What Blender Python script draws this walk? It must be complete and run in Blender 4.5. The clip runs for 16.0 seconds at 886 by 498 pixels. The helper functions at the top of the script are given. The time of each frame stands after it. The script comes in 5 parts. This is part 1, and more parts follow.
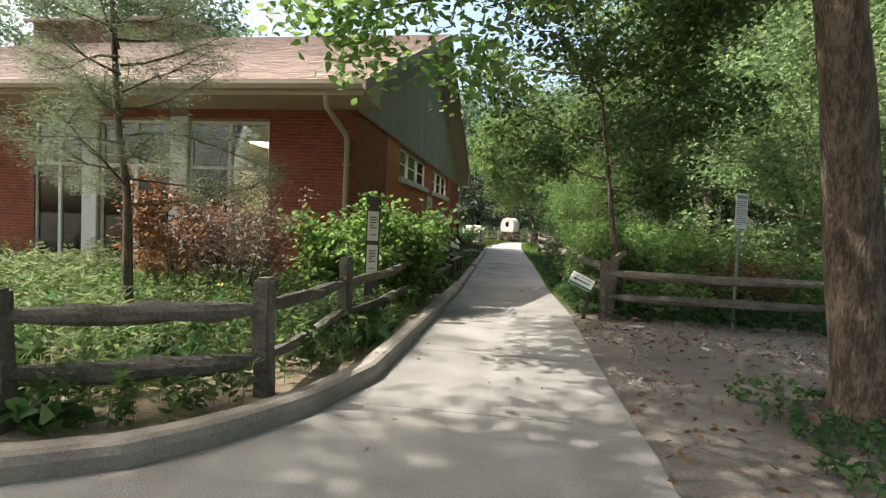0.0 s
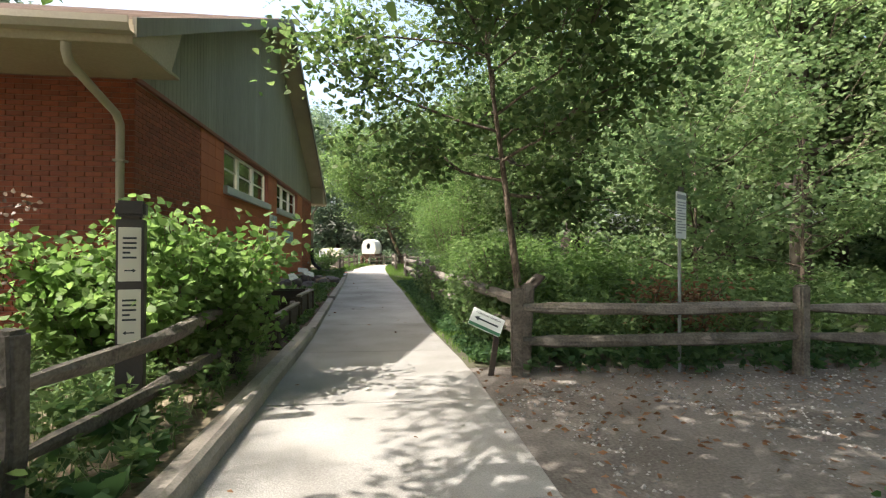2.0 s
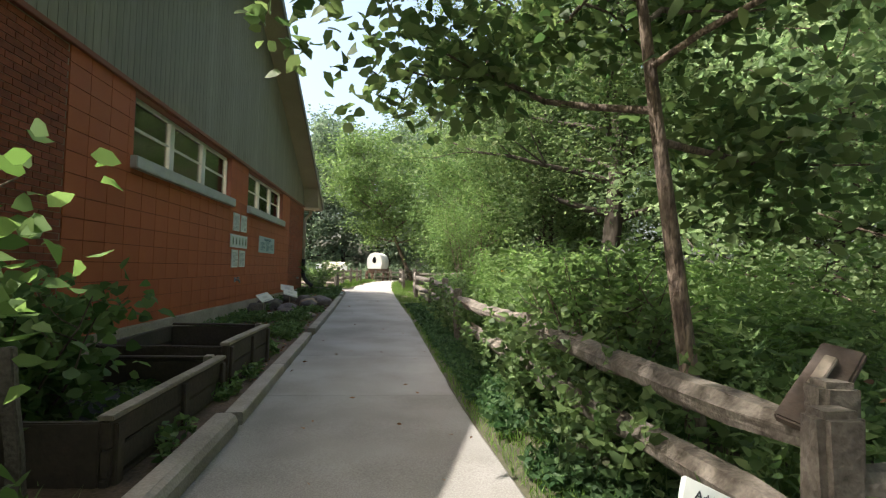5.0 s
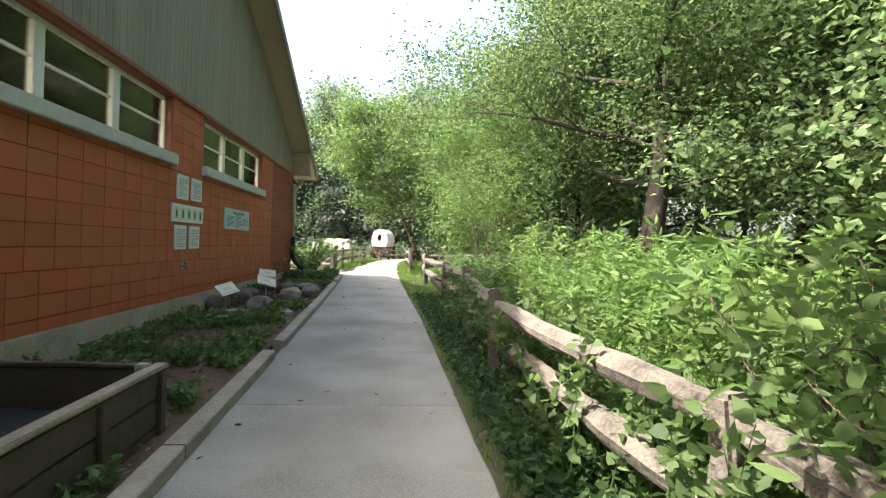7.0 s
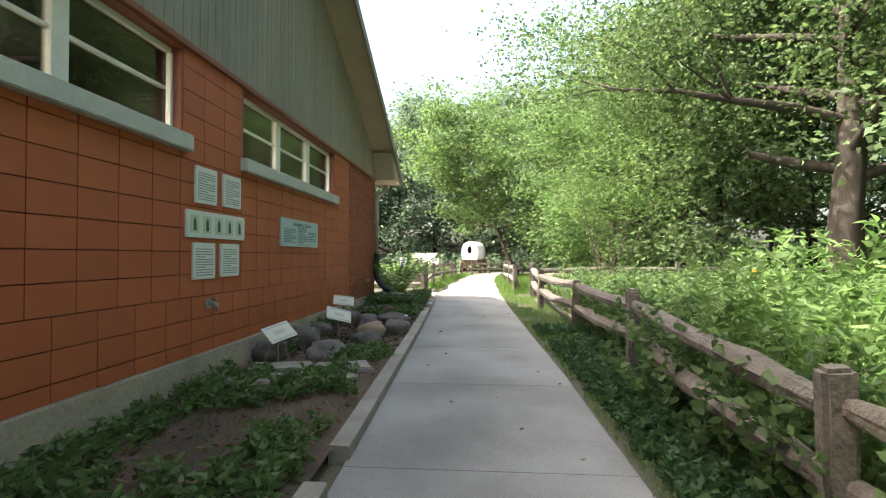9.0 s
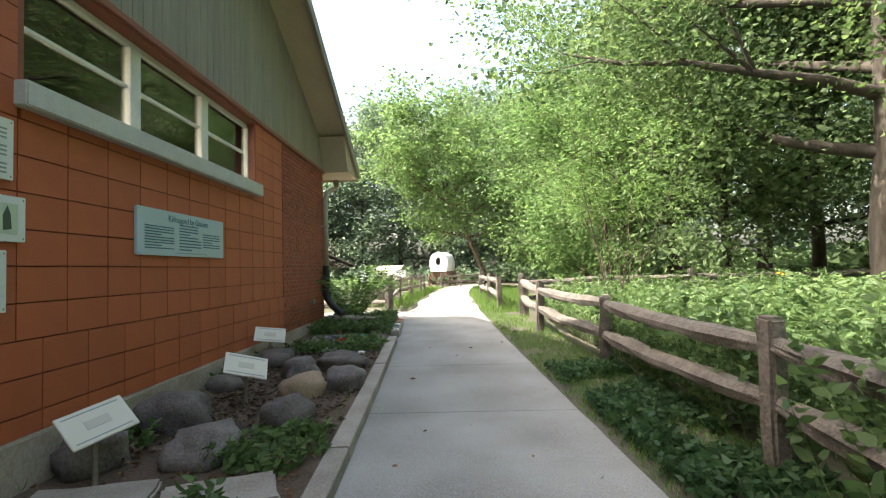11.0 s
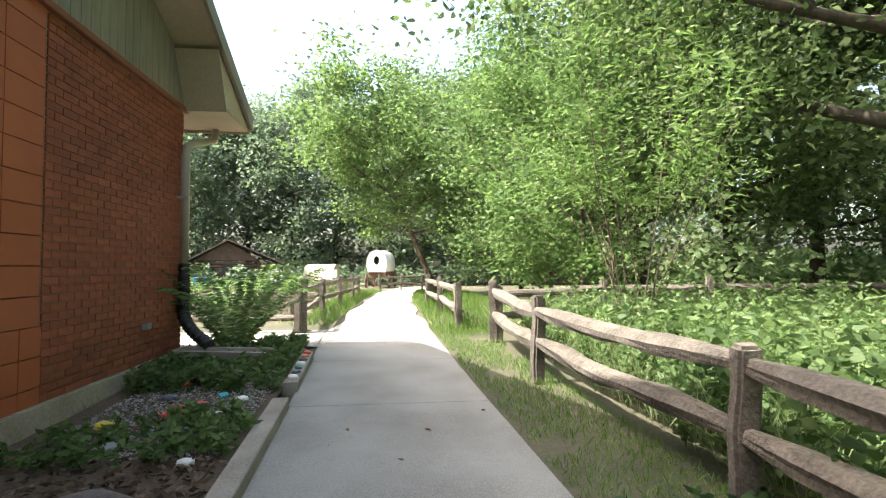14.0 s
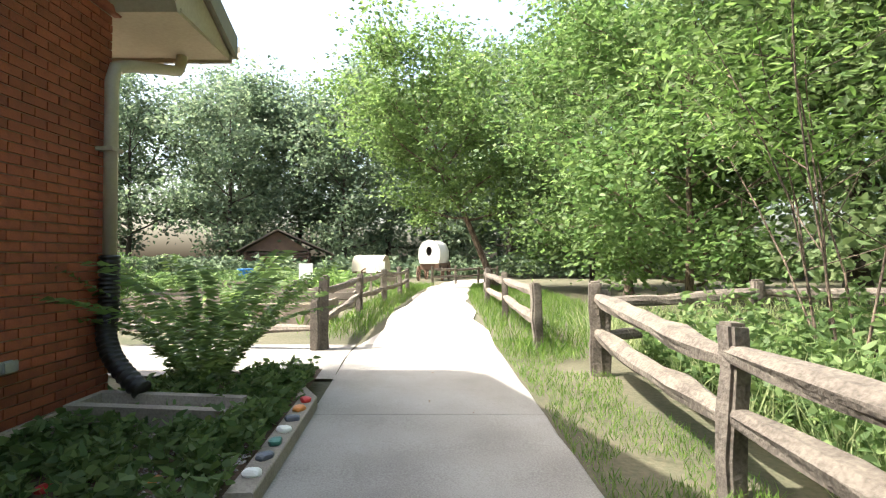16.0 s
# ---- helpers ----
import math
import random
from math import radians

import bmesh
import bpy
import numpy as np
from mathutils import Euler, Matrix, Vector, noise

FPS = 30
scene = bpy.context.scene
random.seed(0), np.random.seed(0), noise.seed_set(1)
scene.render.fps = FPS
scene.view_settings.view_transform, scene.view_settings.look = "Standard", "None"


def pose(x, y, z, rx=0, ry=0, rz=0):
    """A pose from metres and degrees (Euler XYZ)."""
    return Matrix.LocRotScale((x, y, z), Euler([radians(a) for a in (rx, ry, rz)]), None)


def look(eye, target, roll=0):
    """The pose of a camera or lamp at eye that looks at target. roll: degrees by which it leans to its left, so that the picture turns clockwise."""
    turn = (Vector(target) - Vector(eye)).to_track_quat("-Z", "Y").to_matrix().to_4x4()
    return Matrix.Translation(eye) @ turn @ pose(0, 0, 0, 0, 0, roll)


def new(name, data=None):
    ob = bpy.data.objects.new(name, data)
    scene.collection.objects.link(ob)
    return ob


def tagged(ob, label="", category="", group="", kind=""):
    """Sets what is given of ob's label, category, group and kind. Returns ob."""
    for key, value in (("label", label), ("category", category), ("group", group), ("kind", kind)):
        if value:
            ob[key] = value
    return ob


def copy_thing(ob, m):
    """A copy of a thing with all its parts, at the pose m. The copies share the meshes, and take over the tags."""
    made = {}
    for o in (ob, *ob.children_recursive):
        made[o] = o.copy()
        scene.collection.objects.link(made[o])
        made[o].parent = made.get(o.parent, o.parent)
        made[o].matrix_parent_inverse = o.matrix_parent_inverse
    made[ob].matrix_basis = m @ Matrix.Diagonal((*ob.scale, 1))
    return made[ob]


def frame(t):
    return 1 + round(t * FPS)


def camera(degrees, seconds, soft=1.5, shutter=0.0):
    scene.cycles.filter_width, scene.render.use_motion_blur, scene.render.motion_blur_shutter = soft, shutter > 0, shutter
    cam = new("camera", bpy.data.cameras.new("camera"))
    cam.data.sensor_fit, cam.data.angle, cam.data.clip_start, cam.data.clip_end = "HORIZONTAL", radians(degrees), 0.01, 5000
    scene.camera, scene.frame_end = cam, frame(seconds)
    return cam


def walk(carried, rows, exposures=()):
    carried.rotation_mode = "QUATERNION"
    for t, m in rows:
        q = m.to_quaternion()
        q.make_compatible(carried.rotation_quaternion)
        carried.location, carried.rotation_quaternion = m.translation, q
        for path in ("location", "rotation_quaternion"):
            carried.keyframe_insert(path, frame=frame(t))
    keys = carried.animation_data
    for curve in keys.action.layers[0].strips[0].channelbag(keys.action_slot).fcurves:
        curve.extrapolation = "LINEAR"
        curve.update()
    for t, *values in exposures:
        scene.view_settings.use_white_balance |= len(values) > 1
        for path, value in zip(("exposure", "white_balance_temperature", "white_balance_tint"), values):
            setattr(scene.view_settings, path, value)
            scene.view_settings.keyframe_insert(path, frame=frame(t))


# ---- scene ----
cam = camera(82.2, 16.0, soft=1.2)
PATH = [
    (0, (0.188, -0.425, 1.333), (-0.11, 1.551, 1.251), 2.5),
    (0.5, (0.104, 0.305, 1.348), (-0.014, 2.301, 1.323), 1.5),
    (1, (-0.019, 0.958, 1.356), (-0.017, 2.958, 1.377), 0.9),
    (1.5, (0.053, 1.643, 1.348), (0.179, 3.639, 1.366), 0.4),
    (2, (0.043, 2.289, 1.336), (0.284, 4.274, 1.353), 0.2),
    (2.5, (0.095, 2.925, 1.343), (0.377, 4.904, 1.391), 0.3),
    (3, (-0.002, 3.49, 1.366), (0.288, 5.467, 1.444), -0.2),
    (3.5, (0.085, 4.177, 1.337), (0.275, 6.167, 1.424), 1.1),
    (4, (0.10, 4.904, 1.31), (0.242, 6.898, 1.389), 1.0),
    (4.5, (0.075, 5.563, 1.31), (0.170, 7.56, 1.39), 1.0),
    (4.7, (0.105, 5.817, 1.324), (0.268, 7.81, 1.409), 0.8),
    (6.8, (0.237, 8.798, 1.463), (0.524, 10.777, 1.436), 2.8),
    (7, (0.207, 9.148, 1.477), (0.392, 11.14, 1.466), 2.1),
    (7.5, (0.045, 10.021, 1.484), (0.002, 12.021, 1.488), 1.5),
    (8, (-0.018, 10.812, 1.495), (-0.121, 12.81, 1.497), 1.1),
    (8.5, (-0.194, 11.545, 1.509), (-0.307, 13.542, 1.507), 0.9),
    (9, (-0.245, 12.261, 1.516), (-0.398, 14.255, 1.545), 0.1),
    (9.2, (-0.282, 12.524, 1.501), (-0.41, 14.519, 1.545), -0.1),
    (11.3, (-0.553, 15.504, 1.481), (-0.563, 17.503, 1.559), -1.1),
    (11.5, (-0.57, 15.781, 1.471), (-0.578, 17.78, 1.55), -0.8),
    (12, (-0.573, 16.415, 1.491), (-0.595, 18.414, 1.567), -0.2),
    (12.5, (-0.585, 17.072, 1.508), (-0.533, 19.071, 1.569), -0.2),
    (13, (-0.613, 17.678, 1.533), (-0.56, 19.676, 1.598), 0.0),
    (13.5, (-0.536, 18.216, 1.536), (-0.385, 20.209, 1.62), -0.5),
    (14, (-0.515, 18.872, 1.537), (-0.297, 20.859, 1.61), -0.2),
    (14.5, (-0.429, 19.501, 1.546), (-0.157, 21.482, 1.584), -0.2),
    (15, (-0.45, 20.189, 1.562), (-0.266, 22.181, 1.585), 0.2),
    (15.5, (-0.402, 20.875, 1.568), (-0.31, 22.872, 1.602), -0.2),
    (16, (-0.458, 21.557, 1.575), (-0.452, 23.557, 1.612), -0.0),
]
walk(cam, [(t, look(eye, target, roll)) for t, eye, target, roll in PATH], [(0, 1.38), (0.5, 1.55), (1.5, 1.75), (2.5, 1.7), (3.5, 1.35), (4.5, 1.45), (7.0, 2.2), (9.0, 2.35), (12.5, 2.35), (16.0, 2.2)])


# ---- light ----
SUN_WAY = Vector((-0.73, -0.11, 1.0)).normalized()
world = bpy.data.worlds.new("sky")
scene.world = world
world.use_nodes = True
sky = world.node_tree.nodes.new("ShaderNodeTexSky")
sky.sky_type, sky.sun_disc = "NISHITA", False
sky.sun_elevation = math.asin(SUN_WAY.z)
sky.sun_rotation = math.atan2(SUN_WAY.x, SUN_WAY.y)
sky.air_density, sky.dust_density, sky.ozone_density = 1.2, 6.0, 1.0
world.node_tree.links.new(sky.outputs[0], world.node_tree.nodes["Background"].inputs[0])
world.node_tree.nodes["Background"].inputs[1].default_value = 0.15
sun = new("sun", bpy.data.lights.new("sun", "SUN"))
sun.data.energy, sun.data.angle, sun.data.color = 3.6, radians(0.6), (1.0, 0.95, 0.87)
sun.matrix_world = look((0, 0, 30), Vector((0, 0, 30)) - SUN_WAY)

# ---- materials ----


def material(name, base, dark, rough=0.8, scale=6.0, fine=60.0, bump=0.3, spread=0.0, metal=0.0, stretch=(1, 1, 1), mid=(0.35, 0.7), island=0.0, depth=0.02):
    """Two colours mixed by a coarse and a fine noise, with a bump; spread: difference between objects; island: between loose pieces."""
    m = bpy.data.materials.new(name)
    m.use_nodes = True
    n, l = m.node_tree.nodes, m.node_tree.links
    p = n["Principled BSDF"]
    p.inputs["Roughness"].default_value, p.inputs["Metallic"].default_value = rough, metal
    co, mp = n.new("ShaderNodeTexCoord"), n.new("ShaderNodeMapping")
    mp.inputs["Scale"].default_value = stretch
    l.new(co.outputs["Object"], mp.inputs[0])
    a, b = n.new("ShaderNodeTexNoise"), n.new("ShaderNodeTexNoise")
    a.inputs["Scale"].default_value, a.inputs["Detail"].default_value = scale, 5
    b.inputs["Scale"].default_value, b.inputs["Detail"].default_value = fine, 3
    l.new(mp.outputs[0], a.inputs[0]), l.new(mp.outputs[0], b.inputs[0])
    add = n.new("ShaderNodeMath")
    add.operation = "MULTIPLY_ADD"
    add.inputs[1].default_value = 0.45
    half = n.new("ShaderNodeMath")
    half.operation = "MULTIPLY"
    half.inputs[1].default_value = 0.55
    l.new(a.outputs[0], half.inputs[0]), l.new(b.outputs[0], add.inputs[0]), l.new(half.outputs[0], add.inputs[2])
    ramp = n.new("ShaderNodeValToRGB")
    ramp.color_ramp.elements[0].position, ramp.color_ramp.elements[1].position = mid
    ramp.color_ramp.elements[0].color, ramp.color_ramp.elements[1].color = (*dark, 1), (*base, 1)
    l.new(add.outputs[0], ramp.inputs[0])
    out = ramp.outputs[0]
    for amount, kind, sock in ((spread, "ShaderNodeObjectInfo", "Random"), (island, "ShaderNodeNewGeometry", "Random Per Island")):
        if amount:
            r, h = n.new(kind), n.new("ShaderNodeHueSaturation")
            k = n.new("ShaderNodeMapRange")
            k.inputs[3].default_value, k.inputs[4].default_value = 1 - amount, 1 + amount
            l.new(r.outputs[sock], k.inputs[0]), l.new(k.outputs[0], h.inputs["Value"]), l.new(out, h.inputs["Color"])
            out = h.outputs[0]
    l.new(out, p.inputs["Base Color"])
    if bump:
        bp = n.new("ShaderNodeBump")
        bp.inputs["Strength"].default_value, bp.inputs["Distance"].default_value = bump, depth
        l.new(add.outputs[0], bp.inputs["Height"]), l.new(bp.outputs[0], p.inputs["Normal"])
    return m


def leafy(name, a, b, glow=0.45, rough=0.55):
    """Leaves: colour differs from leaf to leaf and lets light through."""
    m = bpy.data.materials.new(name)
    m.use_nodes = True
    n, l = m.node_tree.nodes, m.node_tree.links
    p = n["Principled BSDF"]
    p.inputs["Roughness"].default_value, p.inputs["Specular IOR Level"].default_value = rough, 0.22
    g, o = n.new("ShaderNodeNewGeometry"), n.new("ShaderNodeObjectInfo")
    mix = n.new("ShaderNodeMix")
    mix.data_type = "RGBA"
    mix.inputs[6].default_value, mix.inputs[7].default_value = (*a, 1), (*b, 1)
    l.new(g.outputs["Random Per Island"], mix.inputs[0])
    h, k = n.new("ShaderNodeHueSaturation"), n.new("ShaderNodeMapRange")
    k.inputs[3].default_value, k.inputs[4].default_value = 0.85, 1.15
    l.new(o.outputs["Random"], k.inputs[0]), l.new(k.outputs[0], h.inputs["Value"]), l.new(mix.outputs[2], h.inputs["Color"])
    l.new(h.outputs[0], p.inputs["Base Color"])
    t, ms = n.new("ShaderNodeBsdfTranslucent"), n.new("ShaderNodeMixShader")
    h2 = n.new("ShaderNodeHueSaturation")
    h2.inputs["Value"].default_value, h2.inputs["Saturation"].default_value = 1.5, 1.1
    l.new(h.outputs[0], h2.inputs["Color"]), l.new(h2.outputs[0], t.inputs[0])
    ms.inputs[0].default_value = glow
    l.new(p.outputs[0], ms.inputs[1]), l.new(t.outputs[0], ms.inputs[2])
    l.new(ms.outputs[0], n["Material Output"].inputs[0])
    return m


def plain(name, colour, rough=0.6, metal=0.0, emit=0.0):
    m = bpy.data.materials.new(name)
    m.use_nodes = True
    p = m.node_tree.nodes["Principled BSDF"]
    p.inputs["Base Color"].default_value = (*colour, 1)
    p.inputs["Roughness"].default_value, p.inputs["Metallic"].default_value = rough, metal
    if emit:
        p.inputs["Emission Color"].default_value, p.inputs["Emission Strength"].default_value = (*colour, 1), emit
    return m


def glass_material():
    m = bpy.data.materials.new("window_glass")
    m.use_nodes = True
    n, l = m.node_tree.nodes, m.node_tree.links
    t, g, f, ms = (n.new("ShaderNode" + k) for k in ("BsdfTransparent", "BsdfGlossy", "Fresnel", "MixShader"))
    t.inputs[0].default_value = (0.72, 0.80, 0.74, 1)
    g.inputs["Roughness"].default_value = 0.02
    f.inputs[0].default_value = 1.9
    l.new(f.outputs[0], ms.inputs[0]), l.new(t.outputs[0], ms.inputs[1]), l.new(g.outputs[0], ms.inputs[2])
    l.new(ms.outputs[0], n["Material Output"].inputs[0])
    return m


CONCRETE = material("path_concrete", (0.295, 0.282, 0.262), (0.175, 0.162, 0.145), 0.9, 1.1, 95, 0.4, spread=0.07, mid=(0.38, 0.62))
KERB = material("kerb_concrete", (0.36, 0.32, 0.27), (0.20, 0.17, 0.14), 0.9, 3, 60, 0.4, spread=0.08)
PLINTH = material("plinth_concrete", (0.47, 0.39, 0.31), (0.26, 0.21, 0.165), 0.9, 2.5, 40, 0.4)
EARTH = material("earth", (0.12, 0.10, 0.065), (0.045, 0.052, 0.024), 1.0, 0.8, 25, 0.6)
BEDSOIL = material("bed_soil", (0.135, 0.088, 0.056), (0.045, 0.032, 0.020), 1.0, 2.5, 40, 0.8)
SANDY = material("sandy_soil", (0.30, 0.235, 0.16), (0.12, 0.10, 0.06), 1.0, 1.2, 30, 0.6)
DIRT = material("gravel_dirt", (0.215, 0.19, 0.165), (0.085, 0.068, 0.055), 1.0, 0.9, 45, 0.7)
GRAVEL = material("pebbles", (0.30, 0.285, 0.265), (0.17, 0.16, 0.15), 0.9, 5, 60, 0.3, island=0.4)
MULCH = material("mulch", (0.16, 0.11, 0.08), (0.07, 0.045, 0.03), 1.0, 6, 60, 0.6, island=0.5)
BLOCK = material("painted_block", (0.45, 0.115, 0.042), (0.38, 0.092, 0.035), 0.65, 2.5, 120, 0.25, spread=0.06)
MORTAR_PAINT = material("painted_joint", (0.20, 0.05, 0.022), (0.13, 0.035, 0.018), 0.9, 5, 60, 0.3)
BRICK = material("red_brick", (0.36, 0.095, 0.042), (0.22, 0.058, 0.03), 0.85, 9, 90, 0.4, spread=0.18, island=0.2)
MORTAR = material("mortar", (0.34, 0.25, 0.19), (0.22, 0.15, 0.11), 0.95, 6, 60, 0.4)
SIDING = material("grey_siding", (0.295, 0.270, 0.215), (0.20, 0.182, 0.145), 0.75, 1.2, 20, 0.2, stretch=(1, 1, 0.15), spread=0.05)
SOFFIT = material("tan_soffit", (0.48, 0.405, 0.285), (0.37, 0.305, 0.21), 0.7, 1.5, 30, 0.15)
GUTTER = material("tan_gutter", (0.44, 0.38, 0.29), (0.36, 0.31, 0.235), 0.45, 3, 40, 0.1)
SHINGLE = material("brown_shingle", (0.36, 0.275, 0.23), (0.235, 0.175, 0.145), 0.95, 3, 80, 0.4, island=0.22)
WHITE = material("white_paint", (0.72, 0.72, 0.68), (0.58, 0.58, 0.54), 0.5, 4, 40, 0.1)
SILL = material("pale_sill", (0.55, 0.55, 0.50), (0.42, 0.42, 0.39), 0.7, 4, 40, 0.2)
TRIM = material("rust_trim", (0.26, 0.075, 0.035), (0.20, 0.055, 0.03), 0.6, 4, 40, 0.1)
RAILWOOD = material("weathered_wood", (0.195, 0.168, 0.135), (0.068, 0.056, 0.045), 0.9, 5.0, 40, 1.0, spread=0.2, stretch=(1, 1, 1))
GREYWOOD = material("grey_plank", (0.33, 0.28, 0.22), (0.17, 0.14, 0.11), 0.9, 3, 30, 0.7, spread=0.2)
LOGWOOD = material("cabin_log", (0.17, 0.10, 0.065), (0.09, 0.055, 0.04), 0.9, 2, 20, 0.6, spread=0.2)
DARKWOOD = material("dark_timber", (0.085, 0.062, 0.045), (0.045, 0.034, 0.027), 0.85, 3, 30, 0.6)
DARKPAINT = material("brown_paint", (0.060, 0.048, 0.042), (0.042, 0.034, 0.030), 0.6, 4, 50, 0.15)
BLACKMESH = material("black_liner", (0.022, 0.024, 0.022), (0.010, 0.011, 0.010), 0.7, 5, 120, 0.4)
BARK = material("bark", (0.20, 0.15, 0.108), (0.065, 0.046, 0.034), 0.95, 14, 60, 1.0, stretch=(1, 1, 0.28), spread=0.15, mid=(0.42, 0.6), depth=0.06)
DARKBARK = material("dark_bark", (0.10, 0.08, 0.06), (0.04, 0.032, 0.025), 0.95, 3, 18, 1.0, stretch=(1, 1, 0.25), spread=0.15)
STONE_DARK = material("dark_stone", (0.20, 0.165, 0.145), (0.06, 0.053, 0.05), 0.9, 5, 45, 0.8, spread=0.25)
STONE_TAN = material("tan_stone", (0.36, 0.26, 0.17), (0.20, 0.14, 0.09), 0.85, 4, 50, 0.4)
STEEL = material("galvanised", (0.34, 0.36, 0.36), (0.24, 0.25, 0.25), 0.5, 6, 60, 0.1, metal=0.4)
PAPER = material("white_panel", (0.74, 0.76, 0.72), (0.66, 0.68, 0.64), 0.5, 3, 40, 0.05)
BLUEPANEL = material("pale_blue_panel", (0.46, 0.57, 0.60), (0.42, 0.53, 0.56), 0.45, 3, 40, 0.05)
CANVAS = material("wagon_canvas", (0.74, 0.73, 0.68), (0.62, 0.61, 0.56), 0.9, 2, 40, 0.2)
TANCANVAS = material("tan_canvas", (0.52, 0.48, 0.36), (0.42, 0.38, 0.28), 0.9, 2, 40, 0.2)
RUBBER = material("black_hose", (0.022, 0.020, 0.019), (0.012, 0.011, 0.011), 0.5, 6, 60, 0.2)
INK = plain("dark_ink", (0.03, 0.035, 0.04), 0.7)
INKBLUE = plain("blue_ink", (0.05, 0.14, 0.20), 0.7)
INKGREY = plain("grey_ink", (0.28, 0.30, 0.30), 0.7)
GREENPAINT = plain("green_paint", (0.045, 0.16, 0.075), 0.6)
ROOM = material("room_wall", (0.58, 0.53, 0.42), (0.50, 0.45, 0.36), 0.9, 2, 30, 0.05)
LAMP = plain("lamp_panel", (1.0, 0.82, 0.58), 0.5, 0, 9.0)
GLASS = glass_material()
OAK = leafy("oak_leaves", (0.050, 0.092, 0.032), (0.155, 0.205, 0.080), 0.5)
WOODS = leafy("woodland_leaves", (0.095, 0.155, 0.065), (0.220, 0.285, 0.135), 0.5)
# bluish, greyed green: the haze of distance is put into the leaf colour
FAR = leafy("hazy_leaves", (0.085, 0.125, 0.080), (0.165, 0.210, 0.125), 0.5)
BRIGHT = leafy("bright_leaves", (0.085, 0.140, 0.050), (0.180, 0.255, 0.090))
LIME = leafy("lime_leaves", (0.105, 0.185, 0.050), (0.210, 0.300, 0.105), 0.5)
PALE = leafy("pale_wildflower_leaves", (0.13, 0.185, 0.075), (0.30, 0.33, 0.17), 0.4)
BUSH = leafy("shrub_leaves", (0.065, 0.120, 0.040), (0.145, 0.210, 0.075))
WEED = leafy("weed_leaves", (0.070, 0.120, 0.045), (0.160, 0.225, 0.085))
# darker copy of the weed green, with shade put into the colour
DARKWEED = leafy("shaded_weed_leaves", (0.038, 0.085, 0.034), (0.090, 0.155, 0.058))
GRASS = leafy("grass_blades", (0.055, 0.125, 0.022), (0.15, 0.22, 0.055))
DRYLEAF = leafy("dry_leaves", (0.14, 0.07, 0.035), (0.24, 0.13, 0.07), 0.25)
PURPLE = leafy("purple_leaves", (0.12, 0.085, 0.07), (0.24, 0.19, 0.15), 0.25)
NEEDLE = leafy("needles", (0.10, 0.13, 0.075), (0.20, 0.24, 0.14), 0.3)

# ---- building blocks ----
RNG = np.random.default_rng(7)


def mesh(name, verts, faces, mat, smooth=False):
    me = bpy.data.meshes.new(name)
    me.from_pydata([tuple(v) for v in verts], [], [tuple(f) for f in faces])
    me.materials.append(mat)
    if smooth:
        me.polygons.foreach_set("use_smooth", [True] * len(me.polygons))
    me.update()
    return me


def thing(name, at=(0, 0, 0), label="", category="", group="", kind="", turn=0.0):
    ob = new(name)
    ob.empty_display_size = 0.2
    ob.matrix_world = pose(*at, 0, 0, turn)
    return tagged(ob, label, category, group, kind)


def part(name, me, parent=None, label="", m=None):
    """Links a mesh as one object under a thing or a part, at the local pose m."""
    ob = new(name, me)
    if parent:
        ob.parent = parent
    if m is not None:
        ob.matrix_basis = m
    return tagged(ob, label)


BOXF = [(0, 3, 2, 1), (4, 5, 6, 7), (0, 1, 5, 4), (1, 2, 6, 5), (2, 3, 7, 6), (3, 0, 4, 7)]


def box(name, lo, hi, mat, bevel=0.006, rough=0.0, cuts=0, seed=1):
    """A box with bevelled, optionally uneven edges."""
    bm = bmesh.new()
    (x0, y0, z0), (x1, y1, z1) = lo, hi
    vs = [bm.verts.new(v) for v in ((x0, y0, z0), (x1, y0, z0), (x1, y1, z0), (x0, y1, z0), (x0, y0, z1), (x1, y0, z1), (x1, y1, z1), (x0, y1, z1))]
    for f in BOXF:
        bm.faces.new([vs[i] for i in f])
    if bevel:
        bmesh.ops.bevel(bm, geom=bm.edges[:], offset=bevel, segments=2, affect="EDGES")
    if cuts:
        bmesh.ops.subdivide_edges(bm, edges=[e for e in bm.edges if e.calc_length() > 0.15], cuts=cuts, use_grid_fill=True)
    if rough:
        for v in bm.verts:
            v.co += noise.noise_vector(v.co * 4 + Vector((seed * 7.3, seed, 0))) * rough
    me = bpy.data.meshes.new(name)
    bm.to_mesh(me)
    bm.free()
    me.materials.append(mat)
    return me


def tube(path, radii, sides=8, cap=True, wobble=0.0, flat=1.0):
    """Verts and faces of a tapered tube along a path."""
    path = [Vector(p) for p in path]
    verts, faces = [], []
    side = None
    for i, p in enumerate(path):
        d = (path[min(i + 1, len(path) - 1)] - path[max(i - 1, 0)]).normalized()
        if side is None:
            side = d.orthogonal().normalized()
        side = (side - d * side.dot(d)).normalized()
        up = d.cross(side)
        for k in range(sides):
            a = 2 * math.pi * k / sides
            r = radii[i] * (1 + wobble * noise.noise(Vector((math.cos(a) * 2, math.sin(a) * 2, i * 0.7 + p.x))))
            verts.append(p + side * (math.cos(a) * r) + up * (math.sin(a) * r * flat))
    for i in range(len(path) - 1):
        for k in range(sides):
            a, b = i * sides + k, i * sides + (k + 1) % sides
            faces.append((a, b, b + sides, a + sides))
    if cap:
        faces += [tuple(range(sides - 1, -1, -1)), tuple(range(len(verts) - sides, len(verts)))]
    return verts, faces


def pipe(name, path, radii, mat, sides=10, wobble=0.0, flat=1.0):
    return mesh(name, *tube(path, radii, sides, True, wobble, flat), mat, True)


